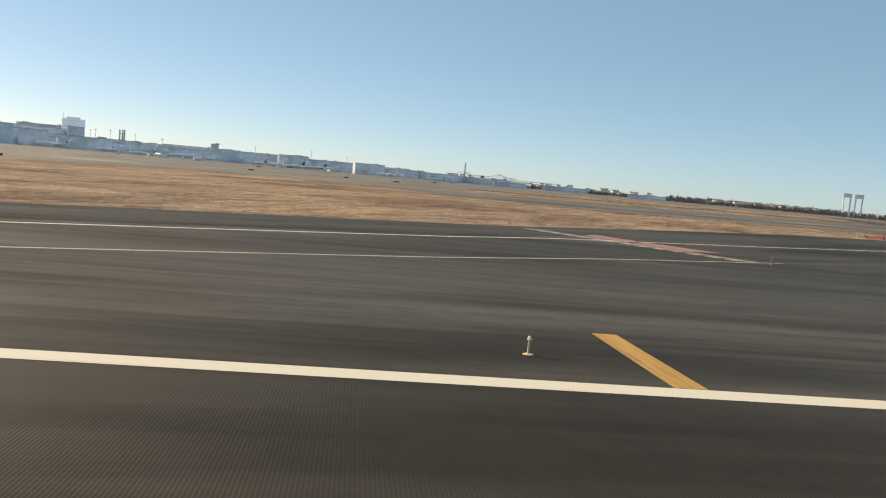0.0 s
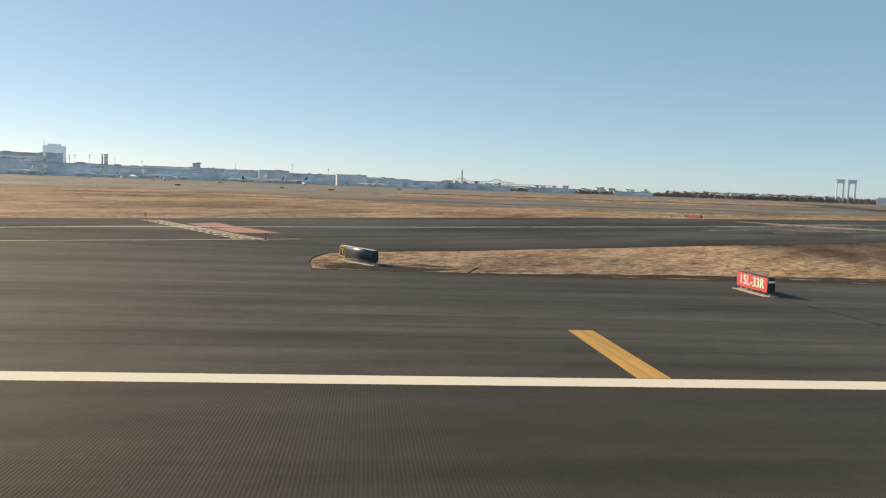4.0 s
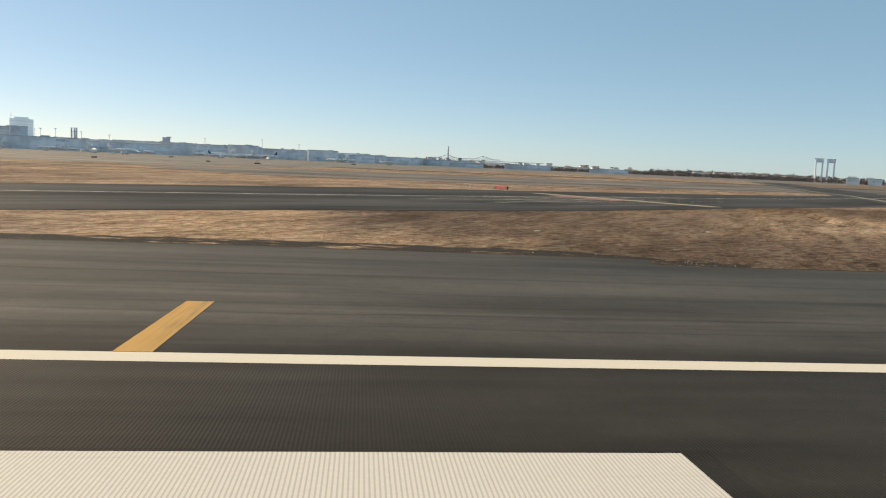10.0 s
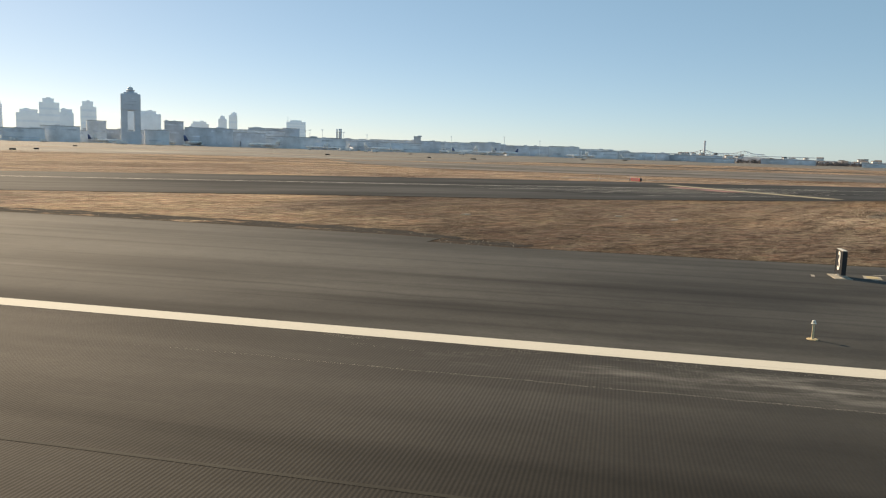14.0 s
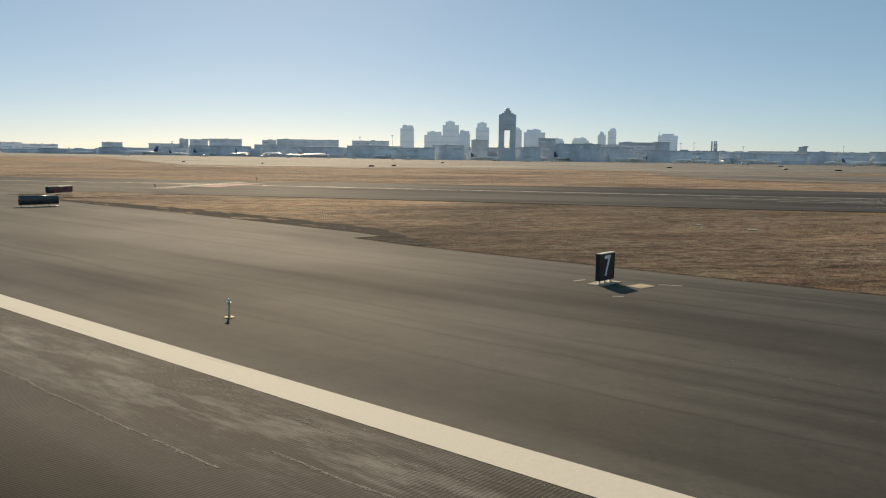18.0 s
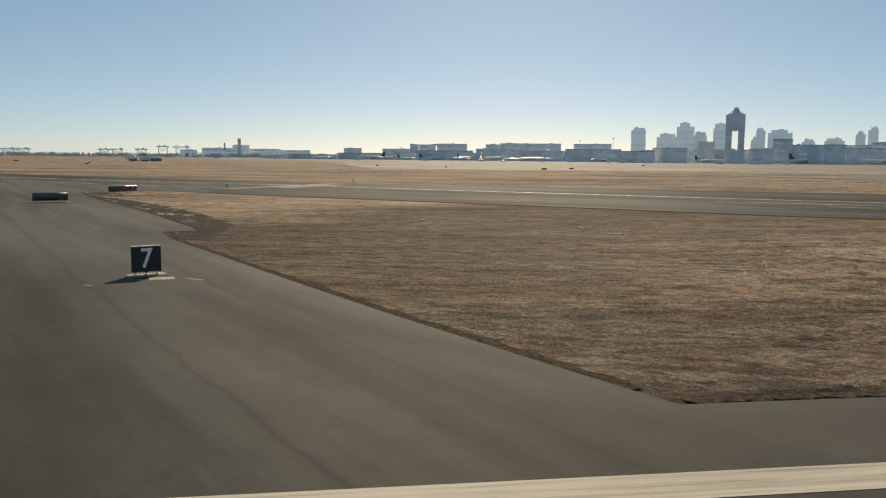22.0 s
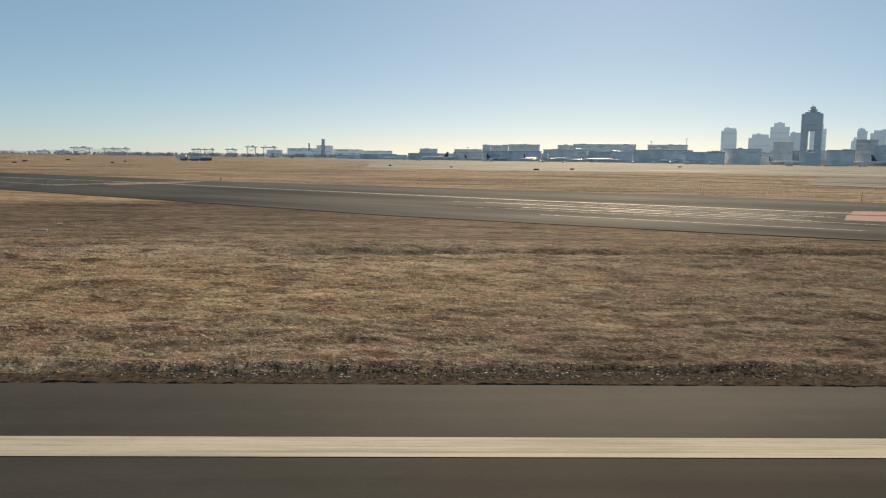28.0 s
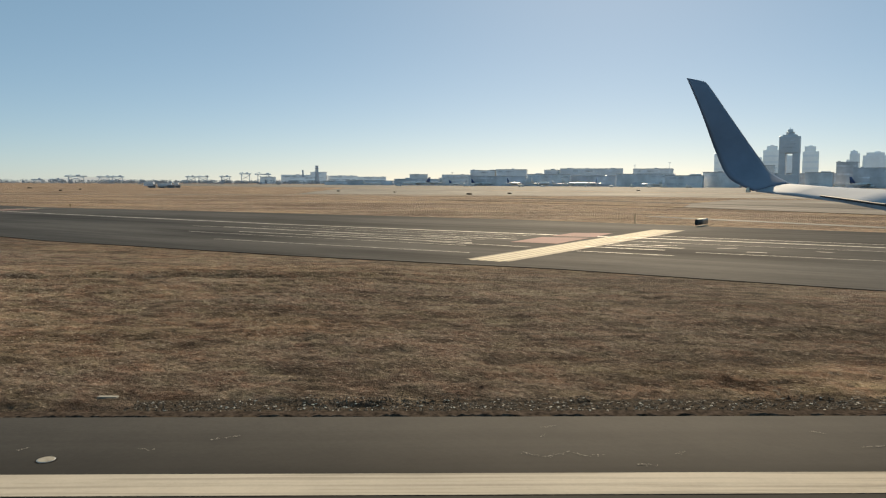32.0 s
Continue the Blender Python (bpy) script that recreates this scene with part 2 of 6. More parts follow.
    backlit_tone = ramp(n, l, stir.outputs[0], [(0.20, (1.30, 1.26, 1.16)), (0.33, (0.90, 0.865, 0.82)), (0.47, (0.65, 0.615, 0.575)), (0.64, (0.53, 0.50, 0.47)), (0.90, (1.20, 1.14, 1.075))])
    base = mixed(n, l, 1.0, base, backlit_tone, "MULTIPLY")
    return base, mixed(n, l, 0.35, mixed(n, l, 0.5, mid, fine), row)


def dry_grass(name):
    m, n, l, b = nodes_of(name, 0.95)
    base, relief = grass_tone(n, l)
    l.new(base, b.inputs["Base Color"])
    bump(n, l, b, relief, 1.0, 0.5)
    b.inputs["Specular IOR Level"].default_value = 0.08
    return m


M_RUNWAY = asphalt("runway_asphalt", (0.0185, 0.0174, 0.0149), (0.0365, 0.0342, 0.0293), 0, True, 0.85, smear=(92.0, 20.6, 17.0, 1.7))
M_SHOULDER = asphalt("shoulder_asphalt", (0.0325, 0.0315, 0.0280), (0.0645, 0.0628, 0.0565), 0, rough=0.85, gloss=0.105, joints=((26.5, 0.72), (28.6, 0.66), (30.35, 0.75), (33.0, 0.8), (37.7, 0.62), (41.8, 0.72)))
M_CROSS = asphalt("cross_asphalt", (0.0215, 0.0205, 0.0182), (0.0385, 0.0368, 0.0330), RUNWAY_TURN, rough=0.88, gloss=0.14)
M_TAXI = asphalt("taxiway_asphalt", (0.0325, 0.0316, 0.0294), (0.0560, 0.0545, 0.0510), 30, rough=0.82, gloss=0.03)
M_CONCRETE = asphalt("pale_concrete", (0.13, 0.12, 0.104), (0.201, 0.188, 0.162), 30, rough=0.85)
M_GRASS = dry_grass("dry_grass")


def broken_ground(name):
    """Crumbled dark asphalt that thins out into dry grass."""
    m, n, l, b = nodes_of(name, 1.0)
    v = coords(n, l)
    grass, relief = grass_tone(n, l)
    crumb = ramp(n, l, noise_of(n, l, v, 5.0, 5, 0.7), [(0.35, (0.016, 0.0155, 0.015)), (0.58, (0.045, 0.042, 0.039)), (0.74, (0.10, 0.09, 0.08))])
    share = ramp(n, l, noise_of(n, l, coords(n, l, (0.6, 1.6, 1), -8), 0.55, 5, 0.65), [(0.54, (1.0,)), (0.66, (0.0,))])
    l.new(mixed(n, l, share, grass, crumb), b.inputs["Base Color"])
    bump(n, l, b, relief, 0.8, 0.1)
    b.inputs["Specular IOR Level"].default_value = 0.05
    return m


def polished_ground(name):
    """Dark sealed asphalt, polished in patches so that it shines against a low sun."""
    m, n, l, b = nodes_of(name, 0.56)
    v = coords(n, l)
    worn = noise_of(n, l, coords(n, l, (0.9, 2.2, 1), 158), 1.6, 7, 0.72)
    grit = noise_of(n, l, v, 16.0, 3)
    base = ramp(n, l, worn, [(0.35, (0.032, 0.030, 0.025)), (0.65, (0.068, 0.063, 0.052))])
    l.new(mixed(n, l, 0.4, base, ramp(n, l, grit, [(0.3, (0.5,)), (0.7, (1.1,))]), "MULTIPLY"), b.inputs["Base Color"])
    l.new(ramp(n, l, worn, [(0.36, (0.10,)), (0.50, (0.19,)), (0.62, (0.245,))]), b.inputs["Specular IOR Level"])
    l.new(ramp(n, l, worn, [(0.35, (0.62,)), (0.65, (0.54,))]), b.inputs["Roughness"])
    bump(n, l, b, grit, 0.2, 0.008)
    return m


M_PATCH = broken_ground("broken_ground")
M_GRAVEL = plain("dark_gravel", (0.062, 0.048, 0.036), 1.0, 0, 0.8, 6.0, 0.01)
M_SOIL = plain("bare_soil", (0.066, 0.050, 0.040), 1.0, 0, 0.85, 6.0, 0.01)
M_WHITE = paint("white_paint", (0.58, 0.550, 0.475), (0.32, 0.300, 0.258), 0.36)
M_WHITE_CROSS = paint("white_paint_cross", (0.525, 0.470, 0.385), (0.27, 0.243, 0.198), 0.44, RUNWAY_TURN, streaks=0.55)
M_WHITE_GROOVED = paint("grooved_white_paint", (0.56, 0.55, 0.515), (0.36, 0.345, 0.305), 0.34, 0, True)
M_BORDER = asphalt("dark_border_paint", (0.016, 0.0155, 0.0145), (0.026, 0.025, 0.023), 0, True, 0.9)
M_FAINT = paint("faint_white_paint", (0.41, 0.3772, 0.3116), (0.164, 0.1517, 0.1271), 0.45, 30)
M_PALE = paint("pale_yellow_paint", (0.48, 0.42, 0.285), (0.255, 0.215, 0.145), 0.40, 122, rough=0.75, gloss=0.2)
M_YELLOW = paint("yellow_paint", (0.46, 0.275, 0.085), (0.24, 0.160, 0.080), 0.47, 90, streaks=0.4)
M_YELLOW_CROSS = paint("yellow_paint_cross", (0.60, 0.315, 0.045), (0.47, 0.285, 0.090), 0.40, 155, rough=0.72, gloss=0.12, streaks=0.3, grain=(0.8, 2.4))
M_RED = paint("red_paint", (0.345, 0.180, 0.165), (0.190, 0.128, 0.115), 0.50, 30)
M_WORN = asphalt("weathered_pavement", (0.104, 0.0896, 0.0768), (0.168, 0.1456, 0.124), 15, rough=0.9)
M_CREAM = paint("cream_marking_ground", (0.205, 0.176, 0.118), (0.130, 0.108, 0.073), 0.40, 122, rough=0.75, gloss=0.3)
M_SEAM = asphalt("seam_asphalt", (0.032, 0.0304, 0.0248), (0.0784, 0.0744, 0.0616), 0, rough=0.9)
M_WHITE_TAXI = paint("white_taxi_paint", (0.619, 0.581, 0.498), (0.332, 0.302, 0.249), 0.34, 30, rough=0.6, gloss=0.5)
M_HOLD = polished_ground("worn_hold_ground")
M_CRACK = plain("crumbled_pale_asphalt", (0.2952, 0.2747, 0.2378), 0.9, 0, 0.5, 14.0)
M_CHIP = plain("exposed_pale_stone", (0.22, 0.205, 0.18), 0.85, 0, 0.4, 9.0)
M_TAR = plain("tar", (0.016, 0.014, 0.012), 0.95, 0, 0.3)


# ---- building helpers ----
def part(name, bm, material, parent=None, label=""):
    """Links a bmesh as one mesh object under a thing or a part."""
    me = bpy.data.meshes.new(name)
    bm.to_mesh(me)
    bm.free()
    ob = new(name, me)
    me.materials.append(material)
    ob.parent = parent
    return tagged(ob, label)


def add_box(bm, c, s, bevel=0.0, turn=None):
    """A box of size s about c, with bevelled edges."""
    r = bmesh.ops.create_cube(bm, size=1.0, matrix=Matrix.Translation(c) @ (turn or Matrix()) @ Matrix.Diagonal((*s, 1)))
    if bevel:
        edges = list({e for v in r["verts"] for e in v.link_edges})
        bmesh.ops.bevel(bm, geom=edges, offset=bevel, segments=2, affect="EDGES", profile=0.7)
    return bm


def add_tube(bm, a, b, r0, r1=None, seg=12):
    a, b = Vector(a), Vector(b)
    m = Matrix.Translation((a + b) / 2) @ (b - a).to_track_quat("Z", "Y").to_matrix().to_4x4()
    bmesh.ops.create_cone(bm, cap_ends=True, segments=seg, radius1=r0, radius2=r0 if r1 is None else r1, depth=(b - a).length, matrix=m)
    return bm


def add_lathe(bm, profile, seg=16, at=(0, 0, 0)):
    """A turned shape from (radius, height) pairs."""
    rings = []
    for r, z in profile:
        rings.append([bm.verts.new((at[0] + r * math.cos(2 * math.pi * k / seg), at[1] + r * math.sin(2 * math.pi * k / seg), at[2] + z)) for k in range(seg)])
    for a, b in zip(rings, rings[1:]):
        for k in range(seg):
            bm.faces.new((a[k], a[(k + 1) % seg], b[(k + 1) % seg], b[k]))
    bm.faces.new(rings[-1])
    bm.faces.new(rings[0][::-1])
    return bm


def box(name, c, s, material, parent=None, bevel=0.0, label="", turn=None):
    return part(name, add_box(bmesh.new(), c, s, bevel, turn), material, parent, label)


def thing(name, m, label, category, group="", kind=""):
    e = new(name)
    e.empty_display_size = 0.3
    e.matrix_world = m
    return tagged(e, label, category, group, kind)


# ---- the lie of the land: two crowned runways and a flat field ----
CROSS = radians(65.19)
CU, CN = Vector((math.cos(CROSS), math.sin(CROSS))), Vector((-math.sin(CROSS), math.cos(CROSS)))
CROSS_EDGE = -88.27
SLOPE, DROP = 0.0217, 40.0


def lie(x, y):
    d1, d2 = abs(y), abs(CN.x * x + CN.y * y - (CROSS_EDGE - 15.24))
    z = SLOPE * 10.0 * math.log(math.exp(-d1 / 10) + math.exp(-d2 / 10) + math.exp(-DROP / 10))
    far = (math.hypot(x - 80, y - 50) - 220) / 90
    k = min(1.0, max(0.0, far))
    return z + (-SLOPE * DROP - z) * k * k * (3 - 2 * k)


def axis_steps(lo, hi, step, out):
    near = [lo + step * k for k in range(int((hi - lo) / step) + 1)]
    for sign in (-1, 1):
        d, p = step, near[0] if sign < 0 else near[-1]
        while abs(p) < out:
            d *= 1.28
            p += sign * d
            near.insert(0, p) if sign < 0 else near.append(p)
    return near


XS, YS = axis_steps(-120, 264, 3.0, 7000), axis_steps(-36, 264, 3.0, 7000)
LAND = np.array([[lie(x, y) for x in XS] for y in YS])
XA, YA = np.array(XS), np.array(YS)


def land(x, y):
    """The height of the ground sheet."""
    i = min(max(int(np.searchsorted(XA, x, "right")) - 1, 0), len(XS) - 2)
    j = min(max(int(np.searchsorted(YA, y, "right")) - 1, 0), len(YS) - 2)
    u, v = (x - XS[i]) / (XS[i + 1] - XS[i]), (y - YS[j]) / (YS[j + 1] - YS[j])
    return float((LAND[j, i] * (1 - u) + LAND[j, i + 1] * u) * (1 - v) + (LAND[j + 1, i] * (1 - u) + LAND[j + 1, i + 1] * u) * v)


def clip(poly, axis, value, keep_more):
    out = []
    for a, b in zip(poly, poly[1:] + poly[:1]):
        ina, inb = (a[axis] >= value) == keep_more, (b[axis] >= value) == keep_more
        if ina:
            out.append(a)
        if ina != inb:
            f = (value - a[axis]) / (b[axis] - a[axis])
            out.append((a[0] + f * (b[0] - a[0]), a[1] + f * (b[1] - a[1])))
    return out


def drape(name, poly, lift, material, parent=None, label="", skirt=0.0):
    """A sheet that follows the ground inside an outline, cut along the ground's own grid."""
    verts, faces, index = [], [], {}

    def vert(x, y, dz=0.0):
        key = (round(x, 3), round(y, 3), dz)
        if key not in index:
            index[key] = len(verts)
            verts.append((x, y, land(x, y) + lift + dz))
        return index[key]

    lo, hi = min(p[1] for p in poly), max(p[1] for p in poly)
    for j in range(max(0, int(np.searchsorted(YA, lo, "right")) - 1), min(len(YS) - 1, int(np.searchsorted(YA, hi)))):
        row = clip(clip(list(poly), 1, YS[j], True), 1, YS[j + 1], False)
        if len(row) < 3:
            continue
        x0, x1 = min(p[0] for p in row), max(p[0] for p in row)
        for i in range(max(0, int(np.searchsorted(XA, x0, "right")) - 1), min(len(XS) - 1, int(np.searchsorted(XA, x1)))):
            cell = clip(clip(row, 0, XS[i], True), 0, XS[i + 1], False)
            ids = []
            for p in cell:
                k = vert(*p)
                if k not in ids:
                    ids.append(k)
            if len(ids) > 2:
                faces.append(ids)
    me = bpy.data.meshes.new(name)
    me.from_pydata(verts, [], faces)
    if skirt:
        bm = bmesh.new()
        bm.from_mesh(me)
        bmesh.ops.recalc_face_normals(bm, faces=bm.faces)
        rim = [e for e in bm.edges if e.is_boundary]
        new_verts = bmesh.ops.extrude_edge_only(bm, edges=rim)["geom"]
        for v in new_verts:
            if isinstance(v, bmesh.types.BMVert):
                v.co.z -= skirt
        bm.to_mesh(me)
        bm.free()
    me.update()
    ob = new(name, me)
    me.materials.append(material)
    ob.parent = parent
    return tagged(ob, label)


def strip(a, b, wide):
    """The outline of a straight band from a to b."""
    a, b = Vector(a), Vector(b)
    n = (b - a).normalized()
    n = Vector((-n.y, n.x)) * wide / 2
    return [tuple(a - n), tuple(b - n), tuple(b + n), tuple(a + n)]


def cross(s, n):
    """A place on the crossing runway: s metres along it, n metres across."""
    p = CU * s + CN * n
    return (p.x, p.y)


def ribbon(points, wide):
    """The outline of a bent band through the points."""
    sides = [[], []]
    for k, p in enumerate(points):
        a, b = Vector(points[max(k - 1, 0)]), Vector(points[min(k + 1, len(points) - 1)])
        n = (b - a).normalized()
        for side, sign in zip(sides, (1, -1)):
            side.append((p[0] - n.y * wide / 2 * sign, p[1] + n.x * wide / 2 * sign))
    return sides[0] + sides[1][::-1]


# ---- ground ----
gv = [(x, y, LAND[j, i]) for j, y in enumerate(YS) for i, x in enumerate(XS)]
nx = len(XS)
gf = [(j * nx + i, j * nx + i + 1, (j + 1) * nx + i + 1, (j + 1) * nx + i) for j in range(len(YS) - 1) for i in range(nx - 1)]
gme = bpy.data.meshes.new("ground")
gme.from_pydata(gv, [], gf)
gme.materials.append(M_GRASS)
for p in gme.polygons:
    p.use_smooth = True
tagged(new("ground", gme), "wide airfield of dry tan winter grass", "ground", kind="structure")


def setting(name, poly, lift, material, label, category, skirt=0.05):
    return tagged(drape(name, poly, lift, material, skirt=skirt), label, category, kind="structure")


setting("runway", [(-900, -22.86), (900, -22.86), (900, 22.86), (-900, 22.86)], 0.050, M_RUNWAY, "grooved dark grey asphalt runway with tyre streaks", "runway")
SHOULDER_EDGE = [(113.0, 44.8), (103, 44.7), (86, 44.9), (76, 44.9), (70.9, 45.5), (71.2, 47.7), (68.4, 48.2), (64, 48.3), (57, 48.6), (47, 48.9), (40, 48.8), (32, 48.6), (24, 49.0), (14, 49.4), (9.0, 49.6), (8.5, 53.8)]
setting("shoulder", [(-900, 22.86), (900, 22.86), (900, 30), (114.37, 44.85)] + SHOULDER_EDGE + [(8.5, 57.2), (9.3, 61.2), (13.9, 63.9), (-8, 92), (-20, 80), (-62, 55), (-160, 23.5), (-900, 30)], 0.046, M_SHOULDER, "paved grey asphalt shoulder beside the runway", "pavement")
setting("runway_crossing", [cross(-300, -122.0), cross(900, -122.0), cross(900, -85.0), cross(-300, -85.0)], 0.042, M_CROSS, "narrower asphalt crossing runway", "runway")
setting("taxiway", [(-160, 10), (-60, 45), (8.3, 55), (8.5, 57.4), (9.4, 61.0), (13.9, 63.3), (32, 73.5), (56, 86.5), (80, 99), (103, 115), (118, 127), (133, 135.5), (165, 152), (400, 283), (400, 343), (102, 180), (60, 158), (24, 132), (-17, 99), (-63, 72.6), (-160, 16)], 0.038, M_TAXI, "wide taxiway of weathered grey asphalt", "taxiway")
setting("shoulder_right", [(-900, -32), (900, -32), (900, -22.86), (-900, -22.86)], 0.034, M_SHOULDER, "paved grey asphalt shoulder beside the runway", "pavement")
setting("taxiway_far", strip((-250, 6), (560, 1616), 10), 0.03, M_CONCRETE, "distant pale concrete taxiway", "taxiway", 0)
setting("taxiway_parallel", strip((0, 296), (900, 330), 13), 0.034, M_CONCRETE, "distant pale concrete taxiway", "taxiway", 0)
setting("service_road", strip((60, 184), (400, 236), 3.5), 0.034, M_CONCRETE, "narrow pale service road in the grass", "road", 0)
setting("runway_far", strip((-700, 450), (1400, 560), 40), 0.038, M_TAXI, "distant parallel asphalt runway", "runway", 0)
setting("apron", [(-900, 250), (-420, 410), (-300, 640), (150, 740), (800, 900), (1000, 1700), (-1700, 1500), (-1700, 200)], 0.044, M_CONCRETE, "wide pale concrete apron before the terminals", "apron", 0)

setting("outer_apron", [(-520, 330), (-185, 194), (-150, 245), (-120, 280), (-88, 306), (-50, 322), (-25, 333), (10, 372), (22, 430), (40, 500), (113, 620), (200, 760), (-330, 650), (-430, 420)], 0.041, M_CONCRETE, "wide pale concrete holding apron", "apron", 0)
setting("apron_island", ribbon([(-330, 372), (-250, 392), (-150, 430), (-70, 470), (0, 520)], 14), 0.046, M_GRASS, "thin strip of grass between the pale pavements", "ground", 0)
setting("drainage_swale", ribbon([(-60, 205), (-6, 216), (25, 222), (57, 225), (88, 227), (125, 238), (190, 252)], 3.2), 0.02, M_GRAVEL, "dark drainage swale across the field", "ground", 0)
setting("old_taxiway", [(-34, 303), (0, 250), (25, 223.5), (57, 226), (88, 228), (114, 238), (300, 300), (600, 420), (600, 560), (300, 480), (145, 384), (97, 372), (42, 350), (-8, 330)], 0.030, M_WORN, "broad weathered brown-grey pavement across the field", "taxiway", 0)
setting("perimeter_road", ribbon([(-80, 240), (4, 249), (65, 255), (95, 267), (155, 277), (400, 330)], 5.5), 0.034, M_TAXI, "narrow dark asphalt road across the field", "road", 0)
setting("link_taxiway", ribbon([(-170, 300), (-60, 345), (10, 377), (194, 482), (360, 575)], 9), 0.032, M_CONCRETE, "distant pale concrete taxiway", "taxiway", 0)
setting("inner_taxiway", ribbon([(-160, 420), (20, 590), (200, 778), (360, 873), (700, 1050)], 30), 0.036, M_TAXI, "distant asphalt taxiway", "taxiway", 0)

# ---- painted markings ----
def marking(name, poly, material, label, lift=0.056):
    return tagged(drape(name, poly, lift, material), label, "marking", kind="structure")


def rect(x0, x1, y0, y1):
    return [(x0, y0), (x1, y0), (x1, y1), (x0, y1)]


def crect(s0, s1, n0, n1):
    return [cross(s0, n0), cross(s1, n0), cross(s1, n1), cross(s0, n1)]


marking("edge_line", rect(-900, 900, 21.95, 22.86), M_WHITE, "long white painted runway edge line")
marking("edge_line_right", rect(-900, 900, -22.86, -21.95), M_WHITE, "long white painted runway edge line")
marking("bar_border", rect(36.9, 60.5, 14.02, 16.3), M_BORDER, "dark painted border round the touchdown bar", 0.0555)
marking("touchdown_bar", rect(37.2, 60.0, 14.32, 16.15), M_WHITE_GROOVED, "broad white painted touchdown bar on grooved asphalt", 0.057)
for x in (48.85, 19.03, -26.0):
    marking("shoulder_bar", [(x, 22.9), (x + 0.92, 22.9), (x + 1.02, 30.3), (x + 0.12, 30.3)], M_YELLOW, "yellow painted bar across the runway shoulder")
for a, b in ((-300, 137.05), (139.45, 900)):
    marking("edge_line", crect(a, b, CROSS_EDGE - 0.91, CROSS_EDGE), M_WHITE_CROSS, "weathered white painted runway edge line", 0.052)
marking("edge_line_cross_right", crect(-300, 900, CROSS_EDGE - 30.48, CROSS_EDGE - 29.57), M_WHITE_CROSS, "weathered white painted runway edge line", 0.052)
# hold-short marking across the crossing runway: two dashed and two solid bands on a paler ground
marking("hold_ground", crect(137.05, 139.45, -117.8, CROSS_EDGE), M_HOLD, "polished worn asphalt under the hold marking", 0.050)
for s0, s1 in ((138.31, 138.66), (138.91, 139.25)):
    marking("hold_line", crect(s0, s1, -117.6, CROSS_EDGE), M_YELLOW_CROSS, "solid yellow hold-short line", 0.056)
for s0, s1 in ((137.17, 137.48), (137.72, 138.03)):
    for k in range(16):
        marking("hold_dash", crect(s0, s1, CROSS_EDGE - 0.95 - 1.78 * k, CROSS_EDGE - 0.06 - 1.78 * k), M_YELLOW_CROSS, "yellow dash of a hold-short marking", 0.056)
# taxiway centre line and lead-in
marking("taxi_line", ribbon([(-150, -5), (-90, 33), (-56, 55.5), (-26, 74), (-13.3, 83.5), (18, 99.8), (62, 125), (88, 142.4), (107, 155.6), (300, 272)], 0.45), M_WHITE_TAXI, "thin pale taxiway centre line")
marking("lead_line", ribbon([(-90, 24), (-50.6, 42.9), (-28.6, 54.6), (-13.6, 64), (6.3, 74)], 0.36), M_FAINT, "thin pale taxiway lead-in line")
# hold marking beside the junction
for k, (wide, mat) in enumerate(((0.42, M_PALE), (0.42, M_PALE), (0.40, M_FAINT), (0.40, M_FAINT))):
    d = Vector((0.86, 0.51)) * (k * 0.62)
    a, b = Vector((-13.6, 97.4)) + d * 0.9, Vector((1.4, 71.7)) + d * 1.1
    if k > 1:
        marking("hold_line", strip(a, b, wide), mat, "pale yellow hold line across the taxiway")
    else:
        for j in range(14):
            marking("hold_dash", strip(a.lerp(b, j / 14), a.lerp(b, (j + 0.62) / 14), wide), mat, "pale yellow hold dash across the taxiway")
marking("painted_sign", [(-7.6, 92.6), (-5.1, 96.6), (-2.0, 90.5), (-4.3, 87.0)], M_RED, "faded red painted sign on the taxiway")
marking("painted_sign", [(-3.8, 86.2), (-1.4, 89.5), (3.9, 81.2), (-0.3, 80.0)], M_RED, "faded red painted sign on the taxiway")
# far hold bar of the taxiway
marking("hold_ground", [(110.4, 125.1), (113.2, 126.8), (91.2, 162.4), (88.5, 160.3)], M_CREAM, "pale cream ground under the hold bar", 0.050)
for k in range(4):
    d = Vector((0.86, 0.5)) * (k * 0.64)
    a, b = Vector((111.2, 125.1)) + d, Vector((88.9, 160.3)) + d * 0.9
    marking("hold_line", strip(a, b, 0.46), M_PALE, "pale yellow hold line across the taxiway")
marking("painted_sign", [(98.0, 136.0), (101.4, 138.6), (96.6, 145.6), (93.6, 142.2)], M_RED, "faded red painted sign on the taxiway")
marking("painted_sign", [(93.0, 143.4), (95.9, 146.6), (91.8, 152.0), (89.6, 148.6)], M_RED, "faded red painted sign on the taxiway")
